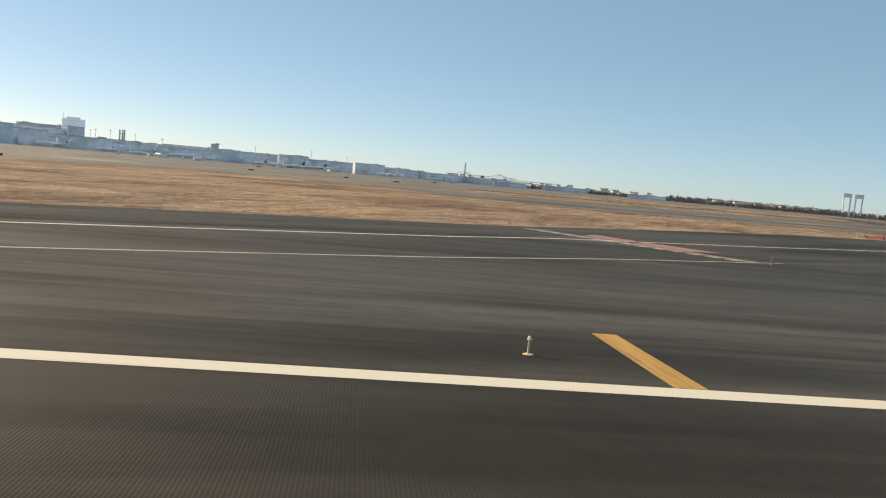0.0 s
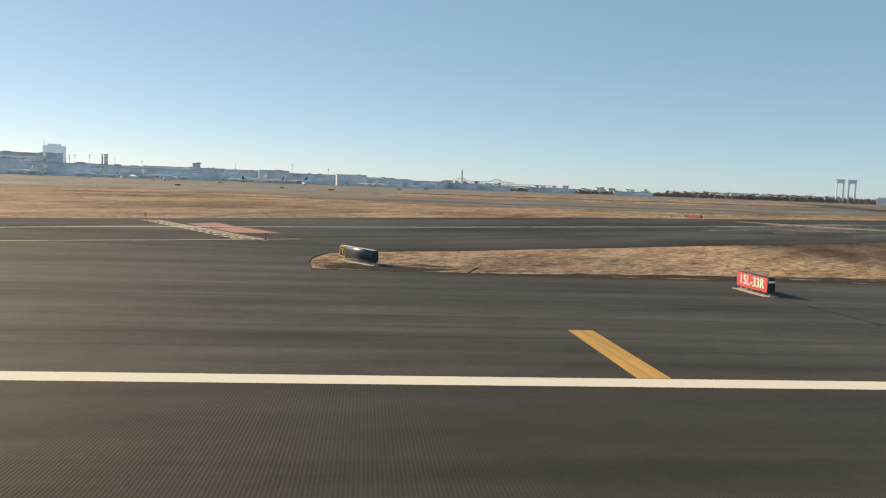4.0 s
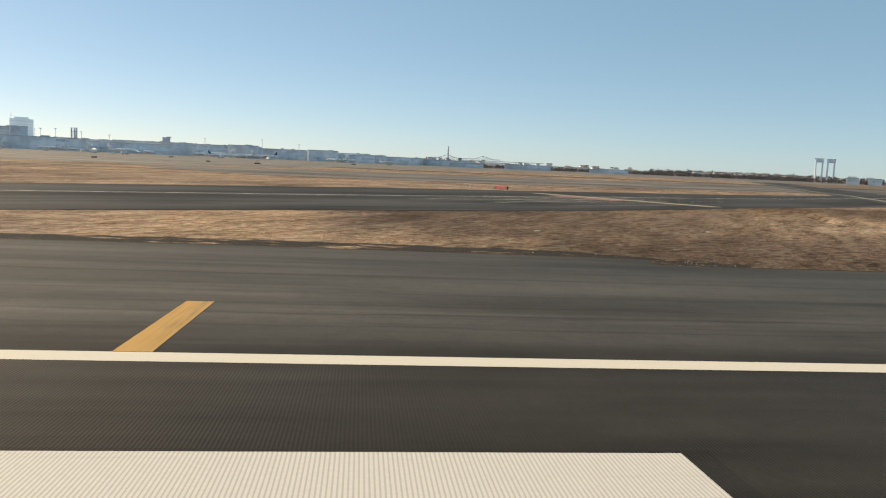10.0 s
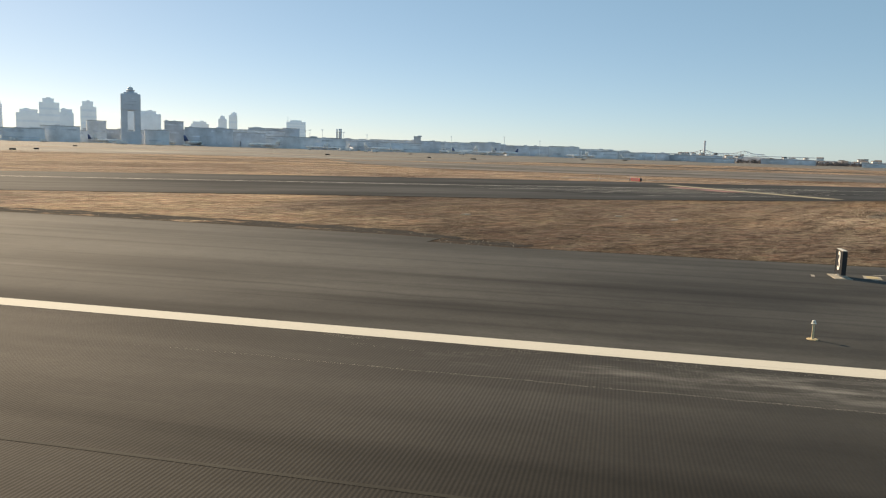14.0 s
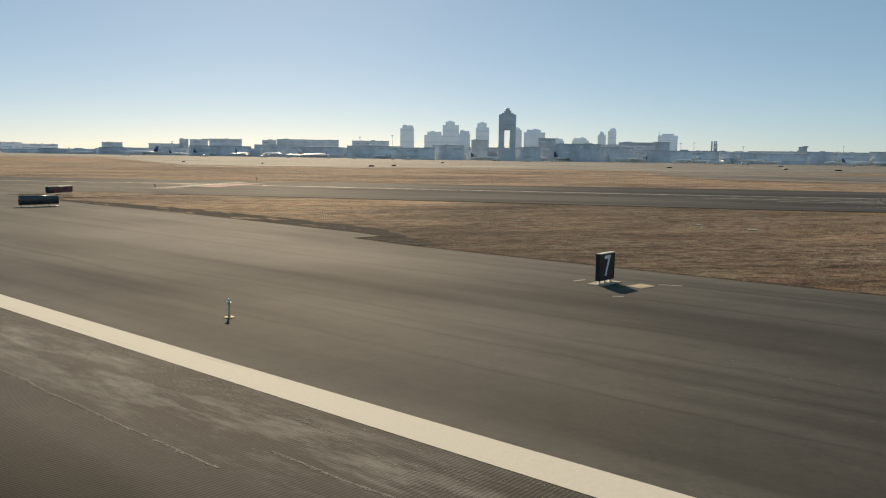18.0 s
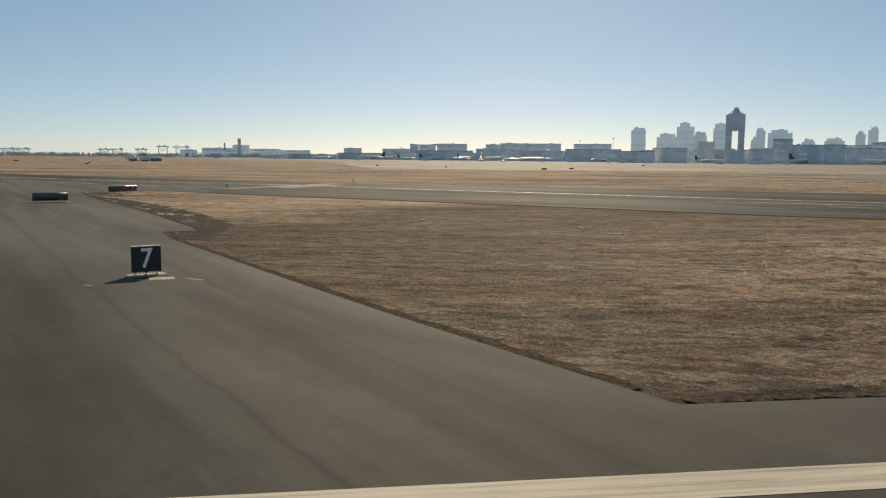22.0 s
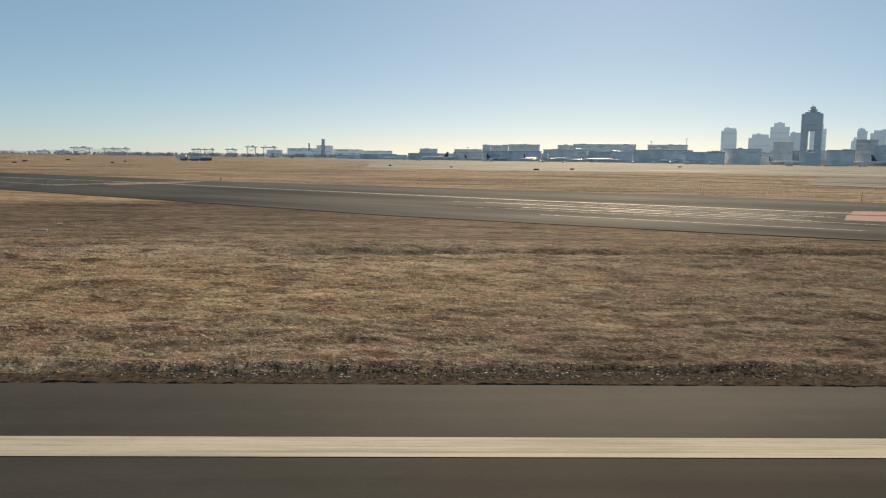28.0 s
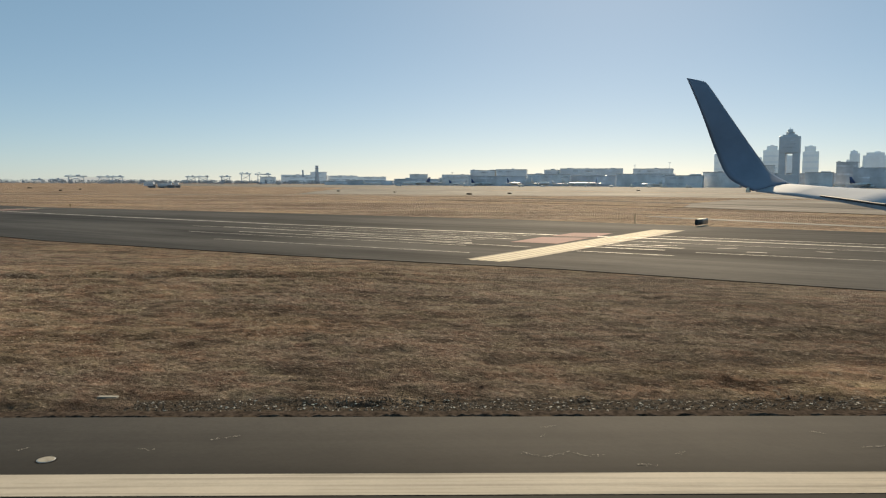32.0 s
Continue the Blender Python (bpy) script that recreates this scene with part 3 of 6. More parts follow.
# worn lines, and bright sun streaks drawn as white paint
for a, b, w in (((64, 117.5), (84, 128.6), 0.22), ((61, 114.5), (92, 134.5), 0.14), ((86.6, 132.6), (95.4, 138.3), 0.26), ((88.8, 131.4), (94.4, 135.4), 0.14), ((80, 123.4), (95.2, 133.6), 0.20), ((74, 117.2), (97.5, 132.4), 0.26), ((94.8, 129.6), (103.6, 134.6), 0.16), ((72, 112.5), (100, 130.6), 0.12), ((84, 113.0), (106.1, 127.6), 0.14), ((66, 121.5), (93.0, 139.6), 0.12), ((70, 127.4), (92, 142.0), 0.12), ((99.7, 145.4), (105.3, 149.2), 0.20), ((103.1, 142.6), (106.9, 145.4), 0.18), ((104.2, 141.6), (109.6, 145.1), 0.24), ((104.7, 138.9), (110.3, 142.5), 0.24), ((107.7, 135.6), (114.3, 139.8), 0.14), ((104.5, 148.2), (120, 158.2), 0.10), ((112.8, 143.2), (126, 152), 0.14), ((95.5, 152.3), (124, 170), 0.22), ((106.4, 145.2), (107.3, 146.5), 0.18), ((110.6, 147.6), (111.2, 149.2), 0.2), ((114.2, 147.0), (115.2, 148.0), 0.2), ((116, 152.4), (117.4, 152.6), 0.16)):
    marking("worn_glint_line", strip(a, b, w), M_WHITE_TAXI, "thin white line on the taxiway, worn paint and painted glints")

# ---- joints, seams and scuffs in the paving ----
marking("tar_joint", ribbon([(32.5, -20), (32.55, 14.5), (32.62, 22)], 0.045), M_TAR, "faint tarred joint across the runway", 0.058)
marking("tar_joint", ribbon([(32.62 + 0.004 * j + 0.022 * math.sin(2.1 * j) + 0.02 * math.sin(5.3 * j), 23 + 0.42 * j) for j in range(61)], 0.055), M_TAR, "black tarred joint across the paving", 0.058)
marking("tar_joint", ribbon([cross(139.22, -85.1), cross(139.235, -85.9), cross(139.23, -86.5), cross(139.27, -87.2), cross(139.28, -88.2)], 0.018), M_TAR, "black tarred joint across the paving", 0.058)
marking("crumbled_joint", ribbon([cross(139.3, -88.2), cross(139.36, -89.0), cross(139.4, -90.2), cross(139.7, -92), cross(139.7, -97)], 0.07), M_HOLD, "crumbling pale joint beside the hold marking", 0.060)
rs = random.Random(5)
for k, y in enumerate((13.1,)):
    pts = [(-170 + 9 * j, y + rs.uniform(-0.05, 0.05)) for j in range(30)]
    marking("paving_seam", ribbon(pts, 0.10), M_SEAM, "dark paving seam along the runway", 0.0555)


def speckle(name, places, label, material):
    """Small flat chips of exposed stone, three to five corners each, scattered on the paving."""
    verts, faces = [], []
    for x, y, r in places:
        n, k = len(verts), rs.randint(4, 6)
        turn = rs.uniform(0, 6.28)
        for j in range(k):
            a, d = turn + 6.283 * j / k, r * rs.uniform(0.5, 1.2)
            verts.append((x + 1.7 * d * math.cos(a), y + d * math.sin(a), land(x, y) + 0.0575))
        faces.append(tuple(range(n, n + k)))
    me = bpy.data.meshes.new(name)
    me.from_pydata(verts, [], faces)
    me.materials.append(material)
    tagged(new(name, me), label, "marking", kind="stuff")


spots = []
for k in range(14000):
    x0 = rs.uniform(74, 104)
    y0 = 21.93 - abs(rs.gauss(0, 0.8))
    tone = noise.fractal((x0 * 0.45, y0 * 1.3, 2.0), 0.8, 2.0, 3)
    if y0 > 19.3 and tone + rs.gauss(0, 0.15) > 0.03 * max(0, abs(x0 - 91) - 4):
        spots.append((x0, y0, rs.uniform(0.004, 0.0105)))
for k in range(6500):
    x0 = rs.triangular(70, 101, 99)
    y0 = (19.17 if x0 < 96 else 20.1) + 0.06 * noise.fractal((x0 * 0.5, 0, 5.0), 0.8, 2.0, 3) - abs(rs.gauss(0, 0.035))
    if noise.fractal((x0 * 0.6, 1, 8.0), 0.8, 2.0, 2) > -0.6:
        spots.append((x0, y0, rs.uniform(0.003, 0.009)))
spots += [(x0, 30.35 + 0.12 * noise.fractal((x0 * 0.7, 3, 1.0), 0.8, 2.0, 3) + rs.gauss(0, 0.06), rs.uniform(0.005, 0.013)) for x0 in (rs.triangular(97, 112, 106) for k in range(70))]
speckle("worn_speckle", spots, "speckled pale worn surface of the runway edge", M_CHIP)


def crumbs(path, wide, count):
    """Places of pale crumbs strewn along a jagged line, given along and across the crossing runway."""
    out = []
    for (s0, n0), (s1, n1) in zip(path, path[1:]):
        for k in range(int(count * math.hypot(s1 - s0, n1 - n0))):
            f = rs.random()
            jag = 0.05 * noise.fractal((s0 * 3 + f * 4, n0 * 3, 1.0), 0.8, 2.0, 2)
            x, y = cross(s0 + (s1 - s0) * f + rs.gauss(0, wide), n0 + (n1 - n0) * f + jag + rs.gauss(0, wide))
            out.append((x, y, rs.uniform(0.004, 0.013)))
    return out


def crack(path, wide, material, label, wander=0.05):
    """A jagged crack through places given along and across the crossing runway."""
    pts = []
    for (s0, n0), (s1, n1) in zip(path, path[1:]):
        k = max(3, int(math.hypot(s1 - s0, n1 - n0) / 0.12))
        pts += [cross(s0 + (s1 - s0) * j / k + rs.uniform(-wander, wander), n0 + (n1 - n0) * j / k + rs.uniform(-wander, wander)) for j in range(k)]
    marking("crack", ribbon(pts, wide), material, label, 0.050)


crack([(144.42, -86.1), (144.35, -86.5), (144.22, -86.9)], 0.010, M_TAR, "thin dark crack in the asphalt shoulder", 0.04)
crumbled = []
for path, wide in (([(142.6, -89.75), (143.0, -89.82), (143.4, -89.85), (143.96, -89.78)], 0.03), ([(143.96, -89.78), (144.2, -90.0), (144.44, -90.11), (144.8, -90.4)], 0.035), ([(145.2, -89.45), (145.5, -89.9), (145.7, -90.2)], 0.02), ([(146.6, -90.1), (146.9, -89.8), (147.0, -89.5)], 0.025), ([(158.89, -87.28), (159.3, -87.5), (159.74, -87.22), (159.96, -87.45), (160.3, -87.4)], 0.02), ([(159.45, -85.75), (159.75, -85.7)], 0.025), ([(160.7, -87.85), (161.1, -87.92)], 0.02), ([(141.6, -85.08), (143.4, -85.06)], 0.012), ([(143.3, -87.75), (144.1, -87.85)], 0.02), ([(140.9, -86.7), (141.5, -86.75)], 0.03), ([(139.3, -88.1), (139.36, -89.0), (139.4, -90.2), (139.6, -92)], 0.045), ([(139.25, -87.9), (139.5, -88.3)], 0.06)):
    crumbled += crumbs(path, wide, 55)
for k in range(22):
    s0, n0 = rs.uniform(144, 178), rs.choice((rs.uniform(-88.0, -85.4), rs.uniform(-92, -89.5)))
    crumbled += crumbs([(s0, n0), (s0 + rs.uniform(0.1, 0.5), n0 + rs.uniform(-0.2, 0.2))], 0.02, 60)
speckle("crumbled_cracks", crumbled, "pale crumbling cracks in the asphalt", M_CRACK)
outer_rim = []
for k in range(140):
    x = 17 + 0.4 * k
    out = np.interp(x, (17, 30, 43, 60, 68, 72.6), (49.6, 51.6, 52.7, 52.5, 51.6, 48.6))
    outer_rim.append((x, float(out) + 0.7 * noise.fractal((x * 0.5, 2.0, 7.0), 0.7, 2.1, 5)))
setting("broken_paving", [(72.4, 47.9), (68.4, 47.9), (57, 48.3), (47, 48.6), (40, 48.5), (32, 48.3), (17, 48.9)] + outer_rim, 0.02, M_PATCH, "dark broken asphalt beside the grass", "pavement", 0)
rubble_rim = [(73.6 + 3.0 * math.cos(a) * (1 + 0.35 * noise.fractal((math.cos(a) * 2, math.sin(a) * 2, 3.0), 0.7, 2.1, 4)), 46.2 + 1.5 * math.sin(a) * (1 + 0.5 * noise.fractal((math.cos(a) * 2, math.sin(a) * 2, 8.0), 0.7, 2.1, 4))) for a in (2 * math.pi * k / 60 for k in range(60))]
setting("rubble_patch", rubble_rim, 0.024, M_PATCH, "patch of dark asphalt rubble in the corner of the paving", "pavement", 0)
setting("grass_scar", [cross(121.2, -62.2), cross(122.2, -62.6), cross(123.6, -62.5), cross(125.0, -62.2), cross(125.8, -61.8), cross(124.6, -61.5), cross(122.8, -61.4)], 0.012, M_SOIL, "dark bare hollow in the grass", "ground", 0)
lip = []
for (x0, y0), (x1, y1) in zip(SHOULDER_EDGE, SHOULDER_EDGE[1:4] + SHOULDER_EDGE[4:]):
    k = max(2, int(math.hypot(x1 - x0, y1 - y0) / 0.7))
    lip += [(x0 + (x1 - x0) * j / k + rs.uniform(-0.1, 0.1), y0 + (y1 - y0) * j / k + rs.uniform(-0.05, 0.22)) for j in range(k)]
setting("verge_shoulder", ribbon(lip[:-14], 0.8), 0.028, M_GRAVEL, "dark crumbling soil between asphalt and grass", "verge", 0)
# the worn tip of the grass island, standing a little proud of the asphalt
setting("island_tip", [(8.7, 53.8), (9.2, 49.8), (14, 49.6), (18, 49.3), (19.5, 54), (18.5, 60), (17.5, 65.0), (13.9, 63.2), (9.5, 60.8), (8.75, 57.3)], 0.052, M_GRASS, "worn tip of the dry grass island", "ground")
tip_rim = [(13.6 + 4.6 * math.cos(a) * (1 + 0.3 * noise.fractal((math.cos(a) * 2, math.sin(a) * 2, 5.0), 0.7, 2.1, 4)), 51.9 + 2.1 * math.sin(a) * (1 + 0.4 * noise.fractal((math.cos(a) * 2, math.sin(a) * 2, 1.0), 0.7, 2.1, 4))) for a in (2 * math.pi * k / 50 for k in range(50))]
setting("worn_soil", [p for p in tip_rim if p[0] > 8.8 and p[1] > 49.5], 0.058, M_PATCH, "trampled dark soil at the tip of the island", "ground", 0)
# dark ribbon that widens the shaded line along the island's front
setting("edge_shade", ribbon([(8.9 + 0.5 * j, 49.72 - 0.02 * j + rs.uniform(-0.08, 0.08)) for j in range(46)], 0.34), 0.062, M_GRAVEL, "dark strip for the shaded edge of the grass island", "verge", 0.03)
# soil strip whose dark colour includes the shade under the overhanging sod
setting("verge", crect(88.6, 330, -85.0, -84.55), 0.03, M_GRAVEL, "soil verge between asphalt and grass, kept dark for the sod's shade", "verge", 0)
for s0, s1, n1 in ((95.5, 113.5, -83.5), (117.5, 137.5, -83.4), (140.3, 143.2, -83.8), (151, 172, -83.6)):
    setting("gravel_verge", crect(s0, s1, -84.5, n1), 0.022, M_GRAVEL, "strip of dark gravel along the grass edge", "verge", 0)

# ---- lamps and signs ----
M_BLACK = plain("black_sign", (0.018, 0.019, 0.022), 0.4, 0, 0.3)
M_DULL = plain("dull_legend", (0.22, 0.17, 0.165), 0.6, 0, 0.2)
M_HOUSING = plain("dull_metal_housing", (0.075, 0.082, 0.085), 0.32, 0.6, 0.2, 4)
M_SHADED_RED = plain("shaded_red_face", (0.13, 0.028, 0.034), 0.5, 0, 0.2)
M_SIGN_RED = plain("red_sign", (0.42, 0.060, 0.062), 0.45, 0, 0.15)
M_WHITE_FACE = plain("white_face", (0.88, 0.85, 0.78), 0.5, 0, 0.08)
M_LEGEND_YELLOW = plain("yellow_legend", (0.75, 0.50, 0.08), 0.5, 0, 0.08)
M_STEEL = plain("galvanised_steel", (0.45, 0.45, 0.44), 0.4, 0.8, 0.2, 12)
M_ALUMINIUM = plain("brushed_aluminium", (0.62, 0.59, 0.52), 0.5, 0.3, 0.2, 6)
M_LAMP = plain("lamp_glass", (0.78, 0.74, 0.64), 0.3, 0, 0.1)
M_LAMP_YELLOW = plain("lamp_yellow", (0.60, 0.49, 0.30), 0.45, 0, 0.25, 12)
M_OCHRE = plain("ochre_tone", (0.36, 0.235, 0.095), 0.5, 0, 0.25, 12)
M_HANDHOLE = plain("faded_yellow_cover", (0.42, 0.34, 0.20), 0.85, 0, 0.3, 5)
M_AMBER = plain("amber_lens", (0.34, 0.17, 0.03), 0.4, 0, 0.2, 20)
# weathered plate; the low sun's gold is put into its colour
M_PLATE = plain("sun_gilt_base_plate", (0.56, 0.43, 0.25), 0.7, 0, 0.25, 14)
M_GUARD = plain("dark_lamp_housing", (0.13, 0.088, 0.035), 0.85, 0, 0.35, 8, 0.08)
M_PAD = plain("pale_pad", (0.3444, 0.3157, 0.2624), 0.85, 0, 0.25, 5)


def lettering(text, size, m, material, parent, label="", bold=0.0):
    """Flat raised letters of the built-in font, as a mesh."""
    cu = bpy.data.curves.new("legend", "FONT")
    cu.body, cu.size, cu.extrude, cu.align_x, cu.align_y = text, size, 0.006, "CENTER", "CENTER"
    cu.offset = bold
    tmp = bpy.data.objects.new("legend", cu)
    me = bpy.data.meshes.new_from_object(tmp)
    bpy.data.objects.remove(tmp)
    me.transform(m)
    me.materials.append(material)
    ob = new("legend", me)
    ob.parent = parent
    return tagged(ob, label or "painted characters " + text)


def front(x, y, z, stretch=1.0):
    return Matrix(((-stretch, 0, 0, x), (0, 0, 1, y), (0, 1, 0, z), (0, 0, 0, 1)))


def back(x, y, z, stretch=1.0):
    return Matrix(((stretch, 0, 0, x), (0, 0, -1, y), (0, 1, 0, z), (0, 0, 0, 1)))


def edge_light(x, y, tall=0.43):
    low = tall < 0.4
    t = thing("runway_light", Matrix.Translation((x, y, land(x, y) + 0.048)), "short ochre edge light with a clear lens on a pale disc" if low else "slim runway edge light with a white glass lens", "runway light", "runway edge lights")
    part("base_plate", add_lathe(bmesh.new(), [(0.155, 0), (0.155, 0.014), (0.14, 0.022), (0.05, 0.03)], 24), M_PAD if low else M_PLATE, t, "pale weathered base disc")
    part("groove", add_lathe(bmesh.new(), [(0.118, 0.021), (0.116, 0.0245), (0.104, 0.0255)], 24), M_PLATE, t)
    for k in range(6):
        a = math.pi / 3 * k
        part("bolt", add_lathe(bmesh.new(), [(0.010, 0.02), (0.010, 0.030)], 6, (0.13 * math.cos(a), 0.13 * math.sin(a), 0)), M_PLATE, t)
    part("grout_ring", add_lathe(bmesh.new(), [(0.18, 0.0), (0.18, 0.006), (0.15, 0.007)], 24), M_SEAM, t, "dark sealed ring round the base")
    # low lights get a backlit ochre stem colour, tall ones a sunlit pale one
    part("stem", add_lathe(bmesh.new(), [(0.05, 0.028), (0.034, 0.06), (0.03, tall - 0.03), (0.045, tall)]), M_OCHRE if low else M_LAMP_YELLOW, t, "weathered stem in a backlit ochre tone" if low else "weathered stem in a sunlit pale tone")
    part("collar", add_lathe(bmesh.new(), [(0.05, tall), (0.078, tall + 0.012), (0.078, tall + 0.022), (0.05, tall + 0.03)]), M_LAMP, t)
    part("lens", add_lathe(bmesh.new(), [(0.046, tall + 0.03), (0.052, tall + 0.05), (0.048, tall + 0.08), (0.032, tall + 0.105), (0.012, tall + 0.115)]), M_LAMP, t, "frosted white glass lens")


for x, y, tall in ((-29.1, 25.95, 0.43), (29.17, 25.95, 0.43), (86.50, 25.90, 0.43), (118.3, 46.9, 0.27), (142.7, 99.4, 0.27)):
    edge_light(x, y, tall)


def guard_light(x, y, turn, scale=1.0):
    """A pair of hooded lamps side by side on one short post."""
    t = thing("guard_light", Matrix.Translation((x, y, land(x, y) + 0.03)) @ pose(0, 0, 0, 0, 0, turn) @ Matrix.Scale(scale, 4), "weathered ochre twin-headed runway guard light on a pale disc", "runway light", "runway guard lights")
    part("base_plate", add_lathe(bmesh.new(), [(0.15, -0.03), (0.15, 0.02), (0.12, 0.035), (0.05, 0.05)], 18), M_PAD, t)
    part("post", add_lathe(bmesh.new(), [(0.04, 0.04), (0.034, 0.10), (0.038, 0.26), (0.075, 0.40), (0.095, 0.47), (0.05, 0.52)], 12), M_OCHRE, t, "weathered ochre post, wider at the top")
    box("crossbar", (0, 0, 0.535), (0.40, 0.05, 0.035), M_OCHRE, t, 0.008)
    for sx in (-0.12, 0.12):
        head = box("head", (sx, 0, 0.60), (0.14, 0.11, 0.11), M_GUARD, t, 0.02)
        part("lens", add_tube(bmesh.new(), (sx, -0.05, 0.60), (sx, -0.07, 0.60), 0.045, seg=16), M_AMBER, head)
        box("hood", (sx, -0.05, 0.657), (0.17, 0.12, 0.010), M_ALUMINIUM, head, 0.004, turn=None)


guard_light(135.15, 91.4, 72, 0.9)
guard_light(3.6, 71.2, 70)
guard_light(-14.6, 102.0, 70)


def housing_mesh(long, high, deep):
    bm = bmesh.new()
    ring, n = [], 20
    for k in range(n):
        a = math.pi * 2 * k / n
        sx, cz = math.sin(a), math.cos(a)
        ring.append((deep / 2 * math.copysign(abs(sx) ** 0.62, sx), 0.17 + (high - 0.17) * (0.5 - 0.5 * math.copysign(abs(cz) ** 0.8, cz))))
    ends = [[bm.verts.new((sx * long / 2, py, pz)) for py, pz in ring] for sx in (-1, 1)]
    for k in range(n):
        f = bm.faces.new((ends[0][k], ends[0][(k + 1) % n], ends[1][(k + 1) % n], ends[1][k]))
        f.smooth = True
    bm.faces.new(ends[0][::-1])
    bm.faces.new(ends[1])
    bmesh.ops.recalc_face_normals(bm, faces=bm.faces)
    return bm


def box_sign(name, x, y, long, high, deep, turn, label, legs, cap_material):
    """A guidance sign: a bowed housing on short legs over a concrete slab."""
    t = thing(name, Matrix.Translation((x, y, land(x, y) + 0.048)) @ pose(0, 0, 0, 0, 0, turn), label, "airfield sign")
    part("housing", housing_mesh(long, high, deep), M_HOUSING, t)
    for sx in (-1, 1):
        cap = housing_mesh(0.03, high * 0.985, deep * 0.96)
        cap.transform(Matrix.Translation((sx * (long / 2 + 0.014), 0, 0)))
        part("end_cap", cap, M_BLACK, t)
    box("top_cap", (0, 0, high + 0.002), (long * 0.985, deep * 0.42, 0.02), cap_material, t, 0.006)
    for k in range(legs):
        lx = long * (k / (legs - 1) - 0.5) * 0.92
        leg = part("leg", add_tube(bmesh.new(), (lx, 0, 0.0), (lx, 0, 0.24), 0.028, seg=10), M_STEEL, t)
        part("flange", add_lathe(bmesh.new(), [(0.075, 0.022), (0.075, 0.036), (0.035, 0.05)], 10, (lx, 0, 0)), M_LAMP_YELLOW, leg)
    box("slab", (0, 0, 0.008), (long + 0.2, deep + 0.4, 0.03), M_PAD, t, 0.008, "pale concrete slab")
    return t


sgn_y = box_sign("location_sign", 11.6, 54.4, 4.3, 0.95, 0.45, 120, "long black airfield sign with a yellow letter, standing in grass", 5, M_ALUMINIUM)
p = box("panel", (1.7, 0.215, 0.57), (0.80, 0.02, 0.66), M_BLACK, sgn_y, 0.004)
for dx, dz, w, h in ((0, 0.305, 0.76, 0.04), (0, -0.305, 0.76, 0.04), (0.36, 0, 0.04, 0.64), (-0.36, 0, 0.04, 0.64)):
    box("border", (1.7 + dx, 0.228, 0.57 + dz), (w, 0.012, h), M_LEGEND_YELLOW, p)
lettering("Y", 0.54, front(1.7, 0.23, 0.57), M_LEGEND_YELLOW, p, "yellow letter Y")
# backlit side: its shade is put into a darker red and a dulled legend
box("panel", (0.45, -0.215, 0.57), (3.3, 0.02, 0.62), M_SHADED_RED, sgn_y, 0.004, "red legend panel in a shaded tone")
lettering("22L", 0.5, back(0.0, -0.232, 0.57), M_DULL, sgn_y)
lettering("4R", 0.5, back(1.5, -0.232, 0.57), M_DULL, sgn_y)
lettering("Y", 0.48, back(-1.72, -0.232, 0.57), M_DULL, sgn_y)

sgn_r = box_sign("hold_sign", 32.72, 43.2, 3.3, 1.0, 0.42, 90, "red runway hold sign with white characters and a black back", 6, M_HOUSING)
box("panel", (0, 0.205, 0.585), (3.26, 0.02, 0.76), M_SIGN_RED, sgn_r, 0.004, "bright red legend panel")
lettering("15L-33R", 0.72, front(0, 0.222, 0.585, 1.08), M_WHITE_FACE, sgn_r)
box("strap", (-1.69, 0, 0.76), (0.012, 0.36, 0.10), M_WHITE_FACE, sgn_r)

sgn_far = box_sign("hold_sign", 84.6, 171.2, 4.2, 0.88, 0.42, 120, "distant red airfield sign with a black end panel", 4, M_ALUMINIUM)
box("panel", (-0.3, 0.205, 0.53), (3.5, 0.02, 0.62), M_SIGN_RED, sgn_far, 0.004)
for k in range(3):
    box("legend_bar", (-1.2 + 0.9 * k, 0.22, 0.53), (0.46, 0.012, 0.42), M_DULL, sgn_far, 0.01)

# distance-remaining signs: one numeral each way
def distance_sign(x, y, turn, label):
    t = thing("distance_sign", Matrix.Translation((x, y, land(x, y) + 0.048)) @ pose(0, 0, 0, 0, 0, turn), label, "airfield sign", "distance signs along the runway")
    box("panel", (0, 0, 0.68), (1.10, 0.16, 1.02), M_BLACK, t, 0.02)
    for dx, dz, w, h in ((0, 0.52, 1.13, 0.03), (0, -0.52, 1.13, 0.025), (0.56, 0, 0.025, 1.05), (-0.56, 0, 0.025, 1.05)):
        box("trim", (dx, 0, 0.68 + dz), (w, 0.19, h), M_ALUMINIUM if dz > 0 else M_BLACK, t, 0.006)
    for lx in (-0.42, 0, 0.42):
        leg = part("leg", add_tube(bmesh.new(), (lx, 0, 0), (lx, 0, 0.2), 0.03, seg=10), M_STEEL, t)
        part("flange", add_lathe(bmesh.new(), [(0.08, 0.03), (0.08, 0.045), (0.04, 0.06)], 10, (lx, 0, 0)), M_ALUMINIUM, leg)
    box("slab", (0, 0, 0.012), (1.5, 0.7, 0.035), M_PAD, t, 0.01, "pale concrete slab")
    return t


d_sign = distance_sign(90.8, 40.22, 89, "square black distance sign with white numerals on three short legs")
lettering("3", 1.14, front(0, 0.087, 0.67, 0.86), M_WHITE_FACE, d_sign, "white numeral 3", 0.014)
lettering("7", 1.14, back(0, -0.087, 0.67, 0.86), M_WHITE_FACE, d_sign, "white numeral 7", 0.014)
far_sign = distance_sign(-112.0, 44.6, 89, "distant square black sign with a pale marking")
